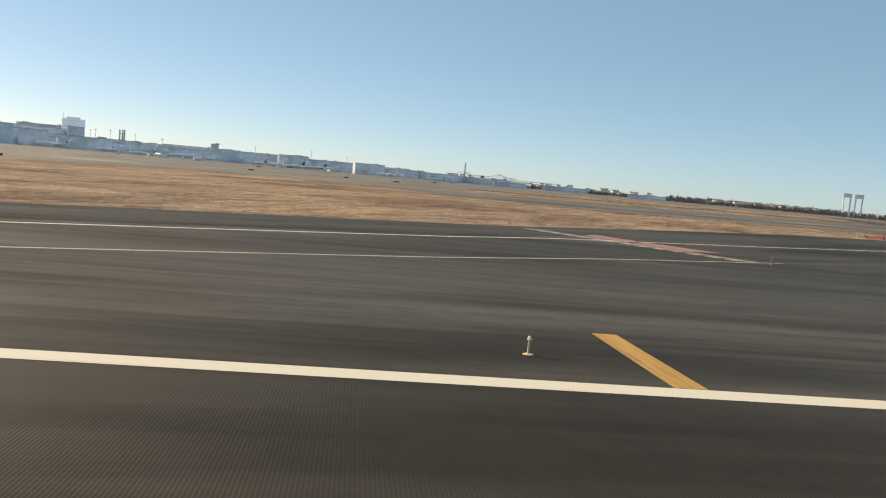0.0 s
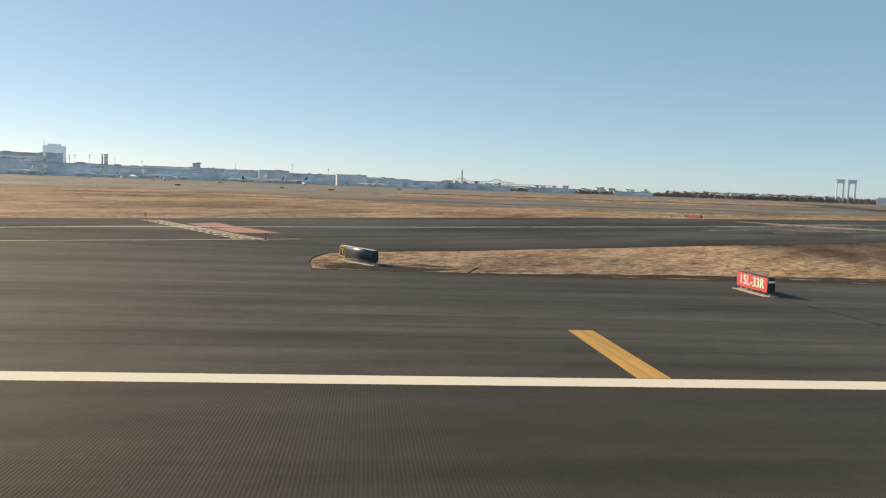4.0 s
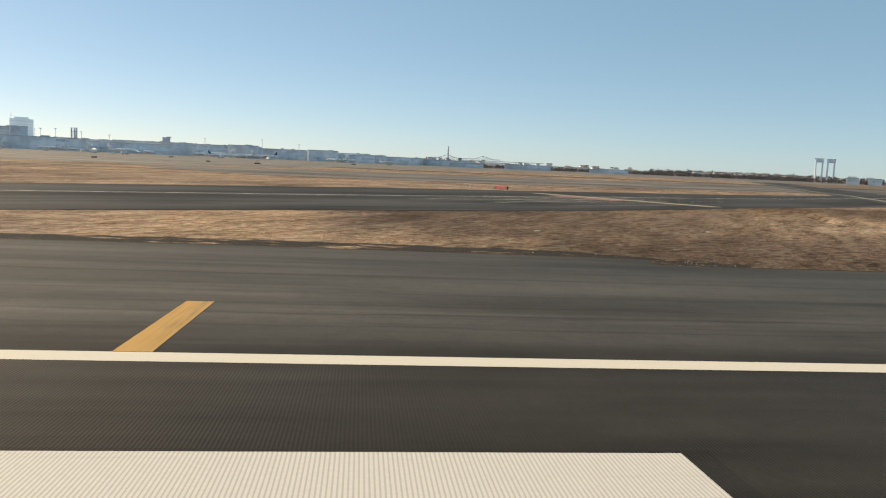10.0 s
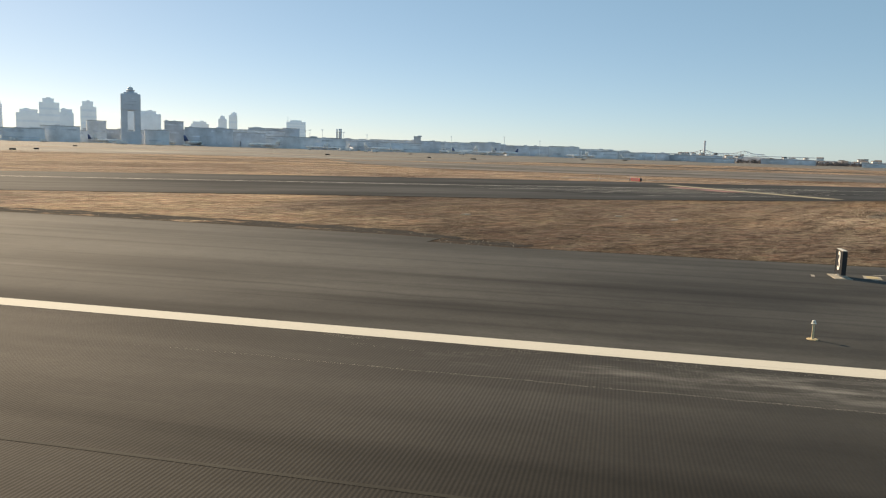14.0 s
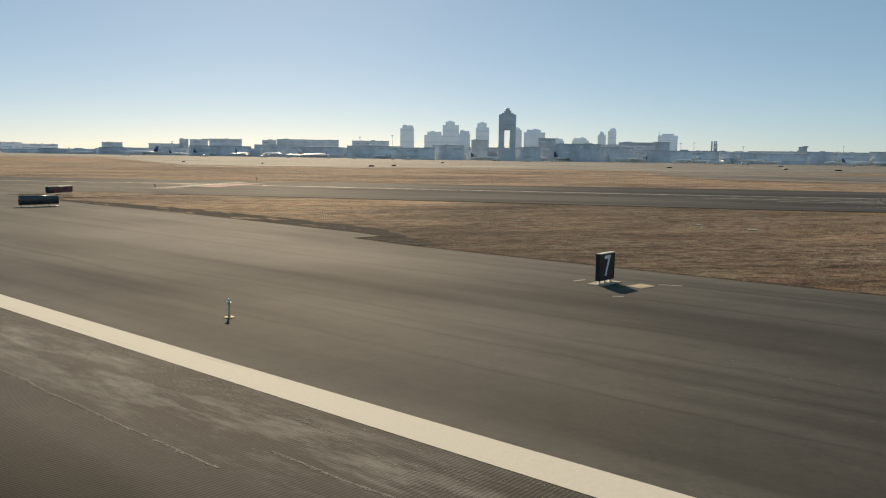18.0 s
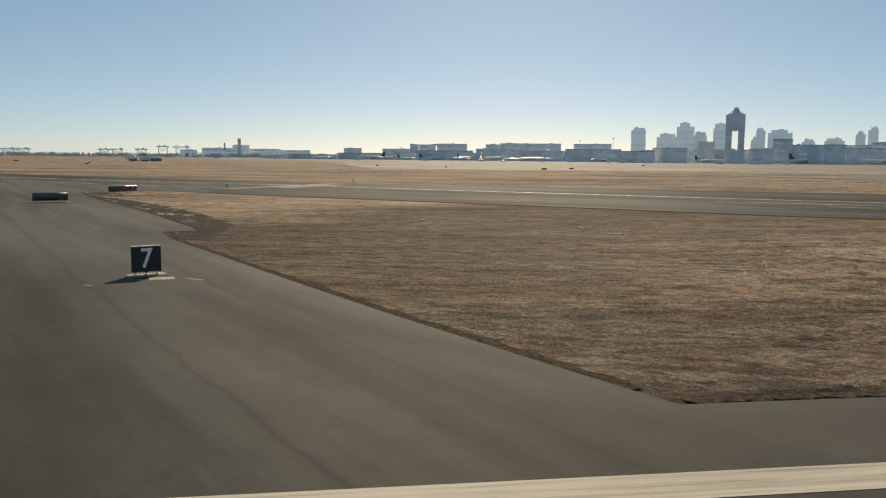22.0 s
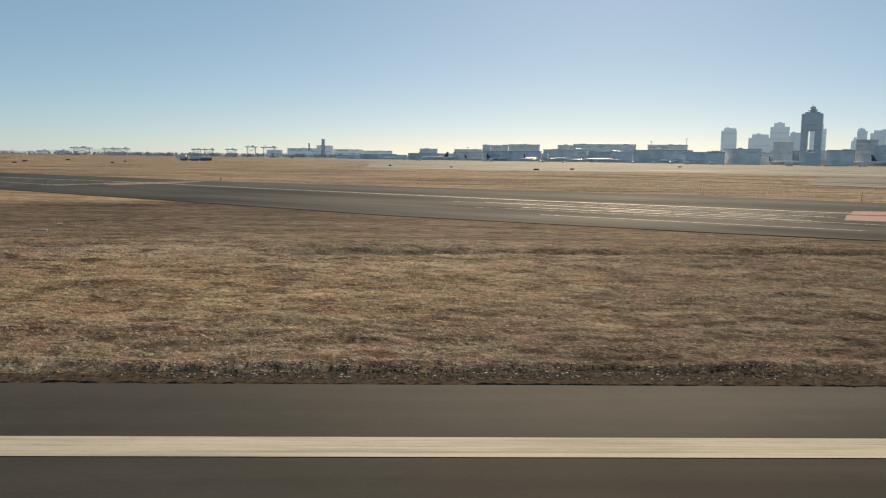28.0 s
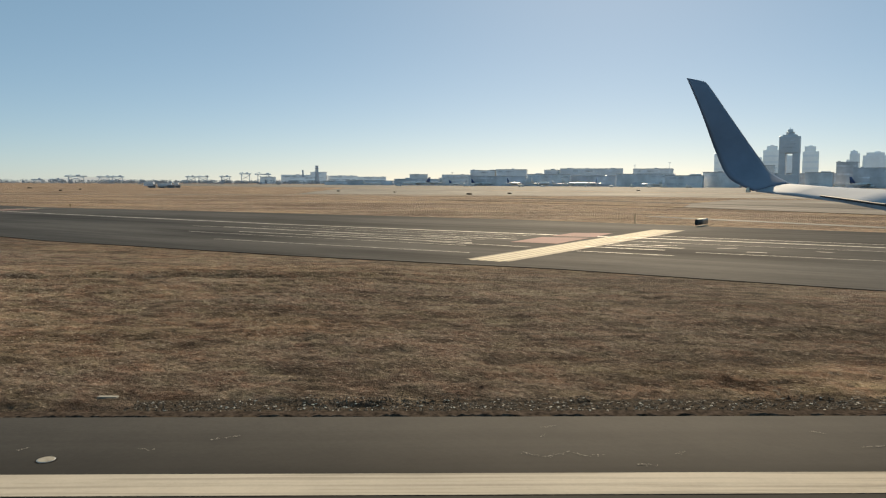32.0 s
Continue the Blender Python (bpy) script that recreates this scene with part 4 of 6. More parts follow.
for sy in (-0.087, 0.087):
    box("legend_bar", (0, sy, 0.68), (0.34, 0.012, 0.62), M_WHITE_FACE, far_sign, 0.004)
h_pad = thing("handhole_cover", Matrix.Translation((92.2, 40.5, land(92.2, 40.5) + 0.048)) @ pose(0, 0, 0, 0, 0, 80), "pale square handhole cover set in the asphalt", "cover")
box("rim", (0, 0, 0.006), (0.95, 0.7, 0.02), M_PAD, h_pad, 0.006)
box("lid", (0, 0, 0.014), (0.7, 0.46, 0.02), M_HANDHOLE, h_pad, 0.006)


for x, y, w, d, a in ((92.9, 41.6, 0.9, 0.14, 25), (92.7, 37.7, 0.42, 0.12, 40), (89.7, 40.2, 0.7, 0.16, 80), (92.1, 39.7, 0.3, 0.12, 20)):
    way = Vector((math.cos(radians(a)), math.sin(radians(a)))) * w / 2
    marking("pale_patch", strip(Vector((x, y)) - way, Vector((x, y)) + way, d), M_CRACK, "small pale mortar patch in the asphalt", 0.052)


def round_cover(x, y, r, label):
    t = thing("round_cover", Matrix.Translation((x, y, land(x, y) + 0.045)), label, "cover", "round covers in the shoulder")
    part("sealed_ring", add_lathe(bmesh.new(), [(r * 1.16, -0.01), (r * 1.16, 0.004), (r, 0.006)], 28), M_TAR, t, "dark sealed ring round the cover")
    part("rim", add_lathe(bmesh.new(), [(r, -0.01), (r, 0.008), (r * 0.9, 0.012)], 28), M_STEEL, t)
    part("lid", add_lathe(bmesh.new(), [(r * 0.9, 0.0), (r * 0.9, 0.014), (r * 0.3, 0.017)], 28), M_PAD, t)


round_cover(142.8, 100.25, 0.15, "pale round light cover in the asphalt shoulder")
round_cover(123.2, 56.85, 0.165, "pale round light cover in the asphalt shoulder")


def flat_slab(x, y, w, d, turn):
    t = thing("concrete_slab", Matrix.Translation((x, y, land(x, y))) @ pose(0, 0, 0, 0, 0, turn), "small pale concrete slab lying in the dry grass", "slab")
    box("slab", (0, 0, 0.03), (w * 0.8, d * 0.8, 0.09), M_PAD, t, 0.02)


for x, y, w, d, a in ((69.0, 66.7, 0.9, 0.5, 60), (85.9, 71.8, 1.2, 0.45, 70), (81.3, 73.0, 0.7, 0.4, 10), (138.8, 101.4, 0.55, 0.18, 62), (139.4, 101.2, 0.6, 0.16, 70)):
    flat_slab(x, y, w, d, a)


# small signs out on the field, seen as dark slabs
def field_sign(x, y, w, turn, h=1.0, red=False):
    t = thing("field_sign", Matrix.Translation((x, y, land(x, y))) @ pose(0, 0, 0, 0, 0, turn), "distant dark airfield sign on the field", "airfield sign", "signs out on the field")
    part("housing", housing_mesh(w, h, 0.5), M_SIGN_RED if red else M_BLACK, t)
    for sx in (-0.4, 0.4):
        part("leg", add_tube(bmesh.new(), (w * sx, 0, 0), (w * sx, 0, 0.3), 0.04, seg=6), M_STEEL, t)


for x, y, w, a in ((-261, 239, 3, 55), (-213, 253, 2, 55), (-143, 259, 4.5, 50), (-267, 455, 5, 40), (-9, 494, 7, 5), (46, 800, 9, 0), (-156, 287, 4, 30), (-93, 458, 6, 10), (-40, 503, 5, 8), (-296, 54, 3.5, 80), (-320, 100, 3, 75), (-582, 179, 7, 75), (-128, 784, 9, 0), (88, 990, 12, 0), (-373, 56, 5, 85), (-478, 80, 6, 85), (-384, 111, 3, 80)):
    field_sign(x, y, w * 0.5, a, 0.7 + w * 0.03)

marker = thing("marker_post", Matrix.Translation((77.2, 167.0, land(77.2, 167.0))), "thin distant marker post in the grass", "post")
part("post", add_tube(bmesh.new(), (0, 0, 0), (0, 0, 1.3), 0.05), M_LAMP_YELLOW, marker)

# ---- the aircraft's own wing, as it stands at the end of the way ----
M_WING = plain("wing_paint", (0.38, 0.43, 0.50), 0.8, 0, 0.06, 1.0)
M_WINGLET = plain("blue_winglet_paint", (0.16, 0.205, 0.29), 0.3, 0, 0.15, 1.0)
M_FLAP = plain("pale_flap_paint", (0.70, 0.69, 0.64), 0.45, 0, 0.06, 1.0)
M_DARK = plain("dark_gap", (0.05, 0.05, 0.055), 0.6, 0, 0.2)
wing = thing("aircraft_wing", Matrix.Translation((157.136, 100.638, 0.05)) @ pose(0, 0, 0, 0, 0, 64.08), "pale grey airliner wing with a tall blue winglet", "aircraft wing")


def loft(sections, thick, up, smooth=1):
    """A skin over sections of (trailing, leading) edges; up gives each section's thickness way."""
    if smooth > 1:
        rows = [[*te, *le, th, *u] for (te, le), th, u in zip(sections, thick, up)]
        fine = []
        for k in range(len(rows) - 1):
            p0, p1, p2, p3 = (np.array(rows[min(max(k + o, 0), len(rows) - 1)], float) for o in (-1, 0, 1, 2))
            for j in range(smooth):
                f = j / smooth
                fine.append(0.5 * (2 * p1 + (p2 - p0) * f + (2 * p0 - 5 * p1 + 4 * p2 - p3) * f * f + (3 * p1 - p0 - 3 * p2 + p3) * f**3))
        fine.append(np.array(rows[-1], float))
        sections, thick, up = [(r[:3], r[3:6]) for r in fine], [float(r[6]) for r in fine], [r[7:] for r in fine]
    bm = bmesh.new()
    rings = []
    shape = ((0.0, 0.0), (0.15, 0.5), (0.45, 0.95), (0.7, 1.0), (0.9, 0.65), (1.0, 0.0), (0.9, -0.4), (0.6, -0.55), (0.25, -0.3))
    for (te, le), th, u in zip(sections, thick, up):
        te, le, u = Vector([float(v) for v in te]), Vector([float(v) for v in le]), Vector([float(v) for v in u]).normalized()
        rings.append([bm.verts.new(te.lerp(le, f) + u * th * h) for f, h in shape])
    n = len(shape)
    for a, b in zip(rings, rings[1:]):
        for k in range(n):
            f = bm.faces.new((a[k], a[(k + 1) % n], b[(k + 1) % n], b[k]))
            f.smooth = True
    bm.faces.new(rings[0][::-1])
    bm.faces.new(rings[-1])
    bmesh.ops.recalc_face_normals(bm, faces=bm.faces)
    return bm


part("wing_panel", loft([((7.72, 13.6, 3.84), (10.1, 13.6, 4.05)), ((7.72, 15.2, 3.95), (9.15, 15.4, 4.13)), ((7.46, 16.8, 4.05), (8.30, 16.6, 4.21)), ((6.98, 17.58, 4.13), (7.76, 17.48, 4.295))], (0.14, 0.11, 0.08, 0.05), [(0, 0, 1)] * 4), M_WING, wing)
part("inner_panel", loft([((7.9, 9.6, 3.5), (12.4, 9.6, 3.80)), ((7.74, 13.58, 3.84), (10.12, 13.58, 4.05))], (0.24, 0.14), [(0, 0, 1)] * 2), M_WING, wing)
part("winglet", loft([((6.95, 17.6, 4.14), (7.75, 17.5, 4.31)), ((6.62, 18.2, 4.43), (7.55, 18.1, 4.57)), ((6.46, 18.6, 4.97), (7.38, 18.5, 4.97)), ((6.16, 18.9, 5.98), (6.81, 18.8, 5.91)), ((5.88, 19.1, 6.76), (6.39, 19.1, 6.65)), ((5.85, 19.12, 6.82), (6.25, 19.12, 6.76))], (0.05, 0.05, 0.045, 0.035, 0.02, 0.012), [(0, -0.3, 1), (0, -0.7, 0.7), (0, -1, 0.3), (0, -1, 0.2), (0, -1, 0.2), (0, -1, 0.2)], 6), M_WINGLET, wing, "dark blue upswept winglet")
part("tail_light", add_lathe(bmesh.new(), [(0.05, -0.05), (0.06, 0.0), (0.03, 0.06)], 10, (6.9, 17.75, 4.16)), M_LAMP, wing)
part("aileron_gap", add_tube(bmesh.new(), (7.74, 13.7, 3.94), (7.7, 16.0, 4.06), 0.025, 0.02, 8), M_DARK, wing)
for y0, y1, drop in ((9.7, 12.4, 0.0), (9.7, 12.1, 0.35)):
    part("flap", loft([((7.5 - drop, y0, 3.15 - drop), (8.5 - drop, y0, 3.48 - drop * 0.6)), ((7.55 - drop * 0.3, y1, 3.42 - drop), (8.3 - drop * 0.3, y1, 3.78 - drop * 0.6))], (0.07, 0.06), [(0.3, 0, 1)] * 2), M_FLAP, wing)
fair = part("flap_fairing", add_lathe(bmesh.new(), [(0.02, 0), (0.14, 0.5), (0.2, 1.2), (0.18, 2.0), (0.06, 2.7)], 12), M_FLAP, wing)
fair.matrix_basis = pose(7.2, 11.4, 3.1, 0, 80, 0)

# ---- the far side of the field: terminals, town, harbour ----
# distance haze is painted into most of these colours, paler and bluer
M_TERMINAL = plain("hazed_terminal_cladding", (0.68, 0.71, 0.75), 0.45, 0.55, 0.25, 0.05)
M_GARAGE = plain("hazed_garage_cladding", (0.62, 0.66, 0.71), 0.4, 0.7, 0.10, 0.05)
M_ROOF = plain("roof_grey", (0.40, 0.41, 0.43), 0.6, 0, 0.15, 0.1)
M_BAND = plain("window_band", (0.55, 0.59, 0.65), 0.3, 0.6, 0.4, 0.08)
M_TOWN = plain("hazed_town_facade", (0.93, 0.95, 0.97), 0.3, 0.9, 0.06, 0.03)
M_TOWN_DARK = plain("hazed_town_facade_dark", (0.84, 0.88, 0.92), 0.3, 0.9, 0.08, 0.03)
M_CONTROL = plain("hazed_concrete", (0.62, 0.65, 0.70), 0.5, 0.55, 0.12, 0.06)
M_CRANE = plain("hazed_steel", (0.70, 0.75, 0.80), 0.45, 0.6, 0.1, 0.1)
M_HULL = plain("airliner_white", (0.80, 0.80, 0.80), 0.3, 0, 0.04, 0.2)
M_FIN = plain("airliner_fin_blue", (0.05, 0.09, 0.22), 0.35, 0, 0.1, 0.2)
M_SHORE = plain("hazed_shore_wood", (0.36, 0.42, 0.49), 0.95, 0, 0.2, 0.05)
M_RIDGE = plain("hazed_built_up_slope", (0.17, 0.195, 0.235), 0.95, 0, 0.45, 0.05)
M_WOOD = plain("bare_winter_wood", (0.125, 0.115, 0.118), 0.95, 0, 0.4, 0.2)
M_TERMINAL_DARK = plain("hazed_terminal_dark", (0.50, 0.54, 0.60), 0.35, 0.7, 0.3, 0.04)
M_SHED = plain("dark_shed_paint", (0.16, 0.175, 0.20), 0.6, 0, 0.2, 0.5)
M_HILL = plain("hazed_hill", (0.5, 0.54, 0.58), 0.9, 0, 0.1, 0.01)
M_HANGAR = plain("hazed_hangar_cladding", (0.62, 0.65, 0.69), 0.5, 0.3, 0.2, 0.05)
rf = random.Random(21)


def shell(name, x, y, turn, label, category, base=-0.9, group=""):
    return thing(name, Matrix.Translation((x, y, base)) @ pose(0, 0, 0, 0, 0, turn), label, category, group)


def skyscraper(x, y, w, d, h, turn):
    """A town tower: shaft with a set-back crown, roof plant and window bands."""
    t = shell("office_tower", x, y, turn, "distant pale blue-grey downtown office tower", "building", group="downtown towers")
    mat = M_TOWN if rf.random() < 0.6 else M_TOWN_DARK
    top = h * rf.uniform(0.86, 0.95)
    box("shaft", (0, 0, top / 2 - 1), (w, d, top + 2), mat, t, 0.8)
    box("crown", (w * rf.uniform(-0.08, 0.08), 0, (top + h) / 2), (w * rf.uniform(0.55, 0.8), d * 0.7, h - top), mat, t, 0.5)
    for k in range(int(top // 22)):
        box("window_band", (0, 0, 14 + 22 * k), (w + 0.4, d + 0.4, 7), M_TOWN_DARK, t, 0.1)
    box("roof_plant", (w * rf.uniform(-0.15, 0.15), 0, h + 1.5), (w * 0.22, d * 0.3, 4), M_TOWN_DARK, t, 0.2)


def hall(name, x, y, w, d, h, turn, label, wall, group=""):
    """A long low building: walls, parapet roof, window bands, roof plant, doors."""
    t = shell(name, x, y, turn, label, "building", group=group)
    box("wall", (0, 0, h / 2 - 1), (w, d, h + 2), wall, t, 0.3)
    box("roof", (0, 0, h + 0.35), (w + 1.0, d + 1.0, 0.7), M_ROOF, t, 0.15)
    floors = max(1, min(3, int(h // 7)))
    for k in range(floors):
        z = h * (k + 0.6) / floors
        x0 = -w / 2 + rf.uniform(0, 8)
        while x0 < w / 2 - 8:
            run = min(rf.uniform(9, 42), w / 2 - x0 - 2)
            if rf.random() < 0.75:
                box("window_band", (x0 + run / 2, -d / 2 - 0.05, z), (run, 0.3, min(rf.uniform(1.4, 3.2), h / floors * 0.4)), M_BAND, t, 0.03)
            x0 += run + rf.uniform(2, 14)
    if w > 60:
        for j in range(int(w // 45)):
            hh = h * rf.uniform(0.25, 0.6)
            box("gate_wing", (w * rf.uniform(-0.42, 0.42), -d / 2 - 7, hh / 2 - 1), (rf.uniform(8, 26), 14, hh + 2), rf.choice((M_HANGAR, M_TERMINAL_DARK, M_TERMINAL, M_TERMINAL_DARK)), t, 0.2)
    for j in range(max(1, int(w // 30))):
        box("roof_plant", (w * rf.uniform(-0.45, 0.45), 0, h + 1.0), (rf.uniform(3, 14), 6, rf.uniform(1.2, 3.6)), rf.choice((M_GARAGE, M_HANGAR, M_TERMINAL)), t, 0.15)
    return t


def terminal_block(x, y, w, d, h, turn):
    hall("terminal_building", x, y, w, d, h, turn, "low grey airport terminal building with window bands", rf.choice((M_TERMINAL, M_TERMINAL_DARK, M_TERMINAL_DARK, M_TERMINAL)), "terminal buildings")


def garage_block(x, y, w, d, h, turn):
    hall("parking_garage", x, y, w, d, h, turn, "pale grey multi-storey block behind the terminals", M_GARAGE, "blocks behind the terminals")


def plant_block(x, y, w, d, h, turn):
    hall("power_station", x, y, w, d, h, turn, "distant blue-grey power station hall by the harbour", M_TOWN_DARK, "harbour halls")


def slab_block(x, y, w, d, h, turn):
    t = shell("hotel_block", x, y, turn, "pale tall hotel slab beside the terminals", "building")
    box("wall", (0, 0, h / 2 - 1), (w, d, h + 2), M_TOWN, t, 0.4)
    for k in range(int(h // 5)):
        box("window_band", (0, -d / 2 - 0.05, 4 + 5 * k), (w * 0.92, 0.3, 1.8), M_TOWN_DARK, t, 0.02)
    box("roof_plant", (0, 0, h + 1.5), (w * 0.6, d * 0.6, 3), M_TOWN, t, 0.2)
    part("mast", add_tube(bmesh.new(), (-w * 0.42, 0, h), (-w * 0.42, 0, h + 9), 0.5, 0.3, 8), M_CRANE, t)


def harbour_crane(x, y, w, d, h, turn):
    """A quay crane: four legs, girders, a long boom and an apex."""
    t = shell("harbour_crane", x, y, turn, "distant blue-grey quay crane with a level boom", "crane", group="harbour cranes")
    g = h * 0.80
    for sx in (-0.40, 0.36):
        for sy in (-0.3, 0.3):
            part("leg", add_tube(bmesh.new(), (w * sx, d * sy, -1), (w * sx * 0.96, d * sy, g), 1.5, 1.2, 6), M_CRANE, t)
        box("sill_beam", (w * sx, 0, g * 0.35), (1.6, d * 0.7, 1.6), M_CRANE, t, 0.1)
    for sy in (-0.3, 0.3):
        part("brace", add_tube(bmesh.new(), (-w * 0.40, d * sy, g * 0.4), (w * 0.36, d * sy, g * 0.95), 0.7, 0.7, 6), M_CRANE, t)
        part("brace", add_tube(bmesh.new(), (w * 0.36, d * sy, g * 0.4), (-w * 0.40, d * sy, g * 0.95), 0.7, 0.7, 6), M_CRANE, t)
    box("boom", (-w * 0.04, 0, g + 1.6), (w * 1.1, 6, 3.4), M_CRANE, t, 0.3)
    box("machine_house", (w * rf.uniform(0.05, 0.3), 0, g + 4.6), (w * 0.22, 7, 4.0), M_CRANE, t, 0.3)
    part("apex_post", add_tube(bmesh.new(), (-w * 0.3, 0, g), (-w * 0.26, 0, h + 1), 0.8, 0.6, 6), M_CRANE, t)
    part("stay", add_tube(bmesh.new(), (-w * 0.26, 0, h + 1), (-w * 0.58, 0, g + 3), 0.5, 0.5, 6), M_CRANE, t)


def portal_tower(x, y, w, d, h, turn):
    t = shell("lift_bridge_tower", x, y, turn, "grey twin-legged lift bridge tower", "tower", group="lift bridge towers")
    for sx in (-0.38, 0.38):
        for sy in (-0.4, 0.4):
            part("leg", add_tube(bmesh.new(), (w * sx, d * sy, -2), (w * sx, d * sy, h), 1.9, 1.7, 6), M_CRANE, t)
        for k in range(5):
            part("brace", add_tube(bmesh.new(), (w * sx, d * -0.4, h * k / 5), (w * sx, d * 0.4, h * (k + 1) / 5), 0.45, 0.45, 5), M_CRANE, t)
    box("head_beam", (0, 0, h - 3), (w, d, 8), M_CRANE, t, 0.3)
    box("cap", (0, 0, h + 1), (w * 1.1, d * 1.1, 1.0), M_CRANE, t, 0.1)


def bridge_truss(x, y, w, d, h, turn):
    """A steel cantilever bridge: deck, piers, and two humped trusses."""
    t = shell("steel_bridge", x, y, turn, "distant steel truss bridge with humped towers", "bridge")
    deck = h * 0.62
    box("deck", (0, 0, deck), (w * 2.2, d, 2.2), M_CRANE, t, 0.2)
    for k in range(8):
        px = w * (-1.0 + 2.0 * k / 7)
        box("pier", (px, 0, deck / 2 - 1), (3.0, d * 0.8, deck + 2), M_CRANE, t, 0.2)
    last = None
    for k in range(25):
        px = w * (k / 24 - 0.5)
        hump = max(math.exp(-((k - 6) / 1.9) ** 2), math.exp(-((k - 18) / 1.9) ** 2))
        p = (px, 0, deck + 6.5 + (h - deck) * 0.85 * hump)
        part("truss_post", add_tube(bmesh.new(), (px, 0, deck), p, 0.8, 0.8, 5), M_CRANE, t)
        if last:
            part("diagonal", add_tube(bmesh.new(), last, (px, 0, deck), 0.6, 0.6, 5), M_CRANE, t)
            part("top_chord", add_tube(bmesh.new(), last, p, 1.2, 1.2, 5), M_CRANE, t)
        last = p


def chimney(x, y, h, r):
    t = shell("chimney", x, y, 0, "tall slim grey chimney", "chimney")
    part("shaft", add_lathe(bmesh.new(), [(r * 1.25, -1), (r, h * 0.97), (r * 1.12, h * 0.975), (r * 1.12, h)], 12), M_CONTROL, t)
    part("band", add_lathe(bmesh.new(), [(r * 1.16, h * 0.82), (r * 1.16, h * 0.85)], 12), M_ROOF, t)


# control tower: two legs, a bridging head, a stepped cab
ct = shell("control_tower", -551, 934, 36, "tall dark concrete control tower with two legs and a stepped cab", "tower")
for sx in (-8.0, 8.0):
    box("leg", (sx, 0, 24), (8.2, 18, 50), M_CONTROL, ct, 1.2)
box("base", (0, 0, 6), (24.6, 20, 22), M_CONTROL, ct, 0.6)
box("head", (0, 0, 54.5), (24.4, 19, 22), M_CONTROL, ct, 1.6)
for k in range(4):
    box("window_band", (0, -9.6, 47 + 4.2 * k), (15, 0.4, 1.2), M_BAND, ct, 0.05)
box("shoulder", (0, 0, 66.2), (17, 15, 2.4), M_CONTROL, ct, 0.8)
part("cab", add_lathe(bmesh.new(), [(4.0, 66), (5.2, 68.5), (5.2, 70.5), (3.4, 71), (3.4, 73.2), (2.6, 74.2)], 10), M_CONTROL, ct)
part("cab_glass", add_lathe(bmesh.new(), [(5.0, 68.6), (5.35, 70.3)], 10), M_BAND, ct)
part("mast", add_tube(bmesh.new(), (0, 0, 74), (0, 0, 77), 0.3, 0.2, 6), M_CRANE, ct)


def airliner(x, y, turn, k=1.0, fin=None):
    """A parked airliner, nose along its own +x."""
    t = thing("airliner", Matrix.Translation((x, y, -0.8)) @ pose(0, 0, 0, 0, 0, turn) @ Matrix.Scale(k, 4), "parked white airliner at the terminal", "aircraft", "parked airliners")
    bm = add_lathe(bmesh.new(), [(0.15, -19), (0.9, -15), (1.9, -8), (2.0, 0), (2.0, 13), (1.6, 16.5), (0.8, 18.4), (0.1, 19)], 14)
    bm.transform(Matrix.Translation((0, 0, 4.2)) @ pose(0, 0, 0, 0, 90, 0))
    part("fuselage", bm, M_HULL, t)
    part("fin", loft([((-19.0, 0, 5.4), (-13.0, 0, 5.6)), ((-20.0, 0, 12.5), (-17.6, 0, 12.5))], (0.25, 0.12), [(0, 1, 0)] * 2), fin or M_HULL, t)
    for s in (-1, 1):
        part("wing", loft([((-4.5, s * 1.6, 3.6), (3.0, s * 1.6, 3.6)), ((-6.5, s * 17, 5.0), (-4.8, s * 17, 5.0))], (0.5, 0.12), [(0, 0, 1)] * 2), M_HULL, t)
        part("tailplane", loft([((-18.5, s * 0.5, 5.2), (-15.5, s * 0.5, 5.2)), ((-19.5, s * 6.5, 5.6), (-18.2, s * 6.5, 5.6))], (0.2, 0.08), [(0, 0, 1)] * 2), M_HULL, t)
        bm = add_lathe(bmesh.new(), [(0.7, -2), (1.05, 0), (1.05, 2.0), (0.85, 2.3)], 10, (0, 0, 0))
        bm.transform(Matrix.Translation((1.5, s * 5.6, 2.2)) @ pose(0, 0, 0, 0, 90, 0))
        part("engine", bm, M_HULL, t)
    for gx, gy in ((13.5, 0), (-2, 2.6), (-2, -2.6)):
        part("landing_gear", add_tube(bmesh.new(), (gx, gy, 0), (gx, gy, 3.0), 0.35, 0.25, 6), M_CRANE, t)
    box("window_row", (1, 0, 4.7), (26, 4.02, 0.5), M_BAND, t, 0.02)


for x, y, a, k, fin in ((-161, 1230, 190, 1.15, None), (-133, 1276, 200, 0.9, M_FIN), (-100, 1291, 190, 0.95, M_FIN), (-382, 1166, 200, 0.9, None), (-423, 1093, 250, 0.8, M_FIN), (-286, 1178, 15, 1.1, None), (-893, 567, 245, 1.05, M_FIN), (-1068, 565, 60, 0.8, None), (16, 1252, 175, 0.9, None), (-768, 760, 50, 1.0, None), (-560, 900, 35, 0.9, None), (-640, 830, 215, 0.8, M_FIN)):
    airliner(x, y, a, k, fin)
for k in range(26):
    f = abs(k / 25 + rf.uniform(-0.02, 0.02))
    airliner(-1090 + 1180 * f + rf.uniform(-20, 20), 640 + 620 * f ** 0.8 + rf.uniform(-30, 40), rf.choice((20, 60, 110, 200, 240, 300)) + rf.uniform(-15, 15), rf.uniform(0.75, 1.15), rf.choice((None, None, M_FIN)))


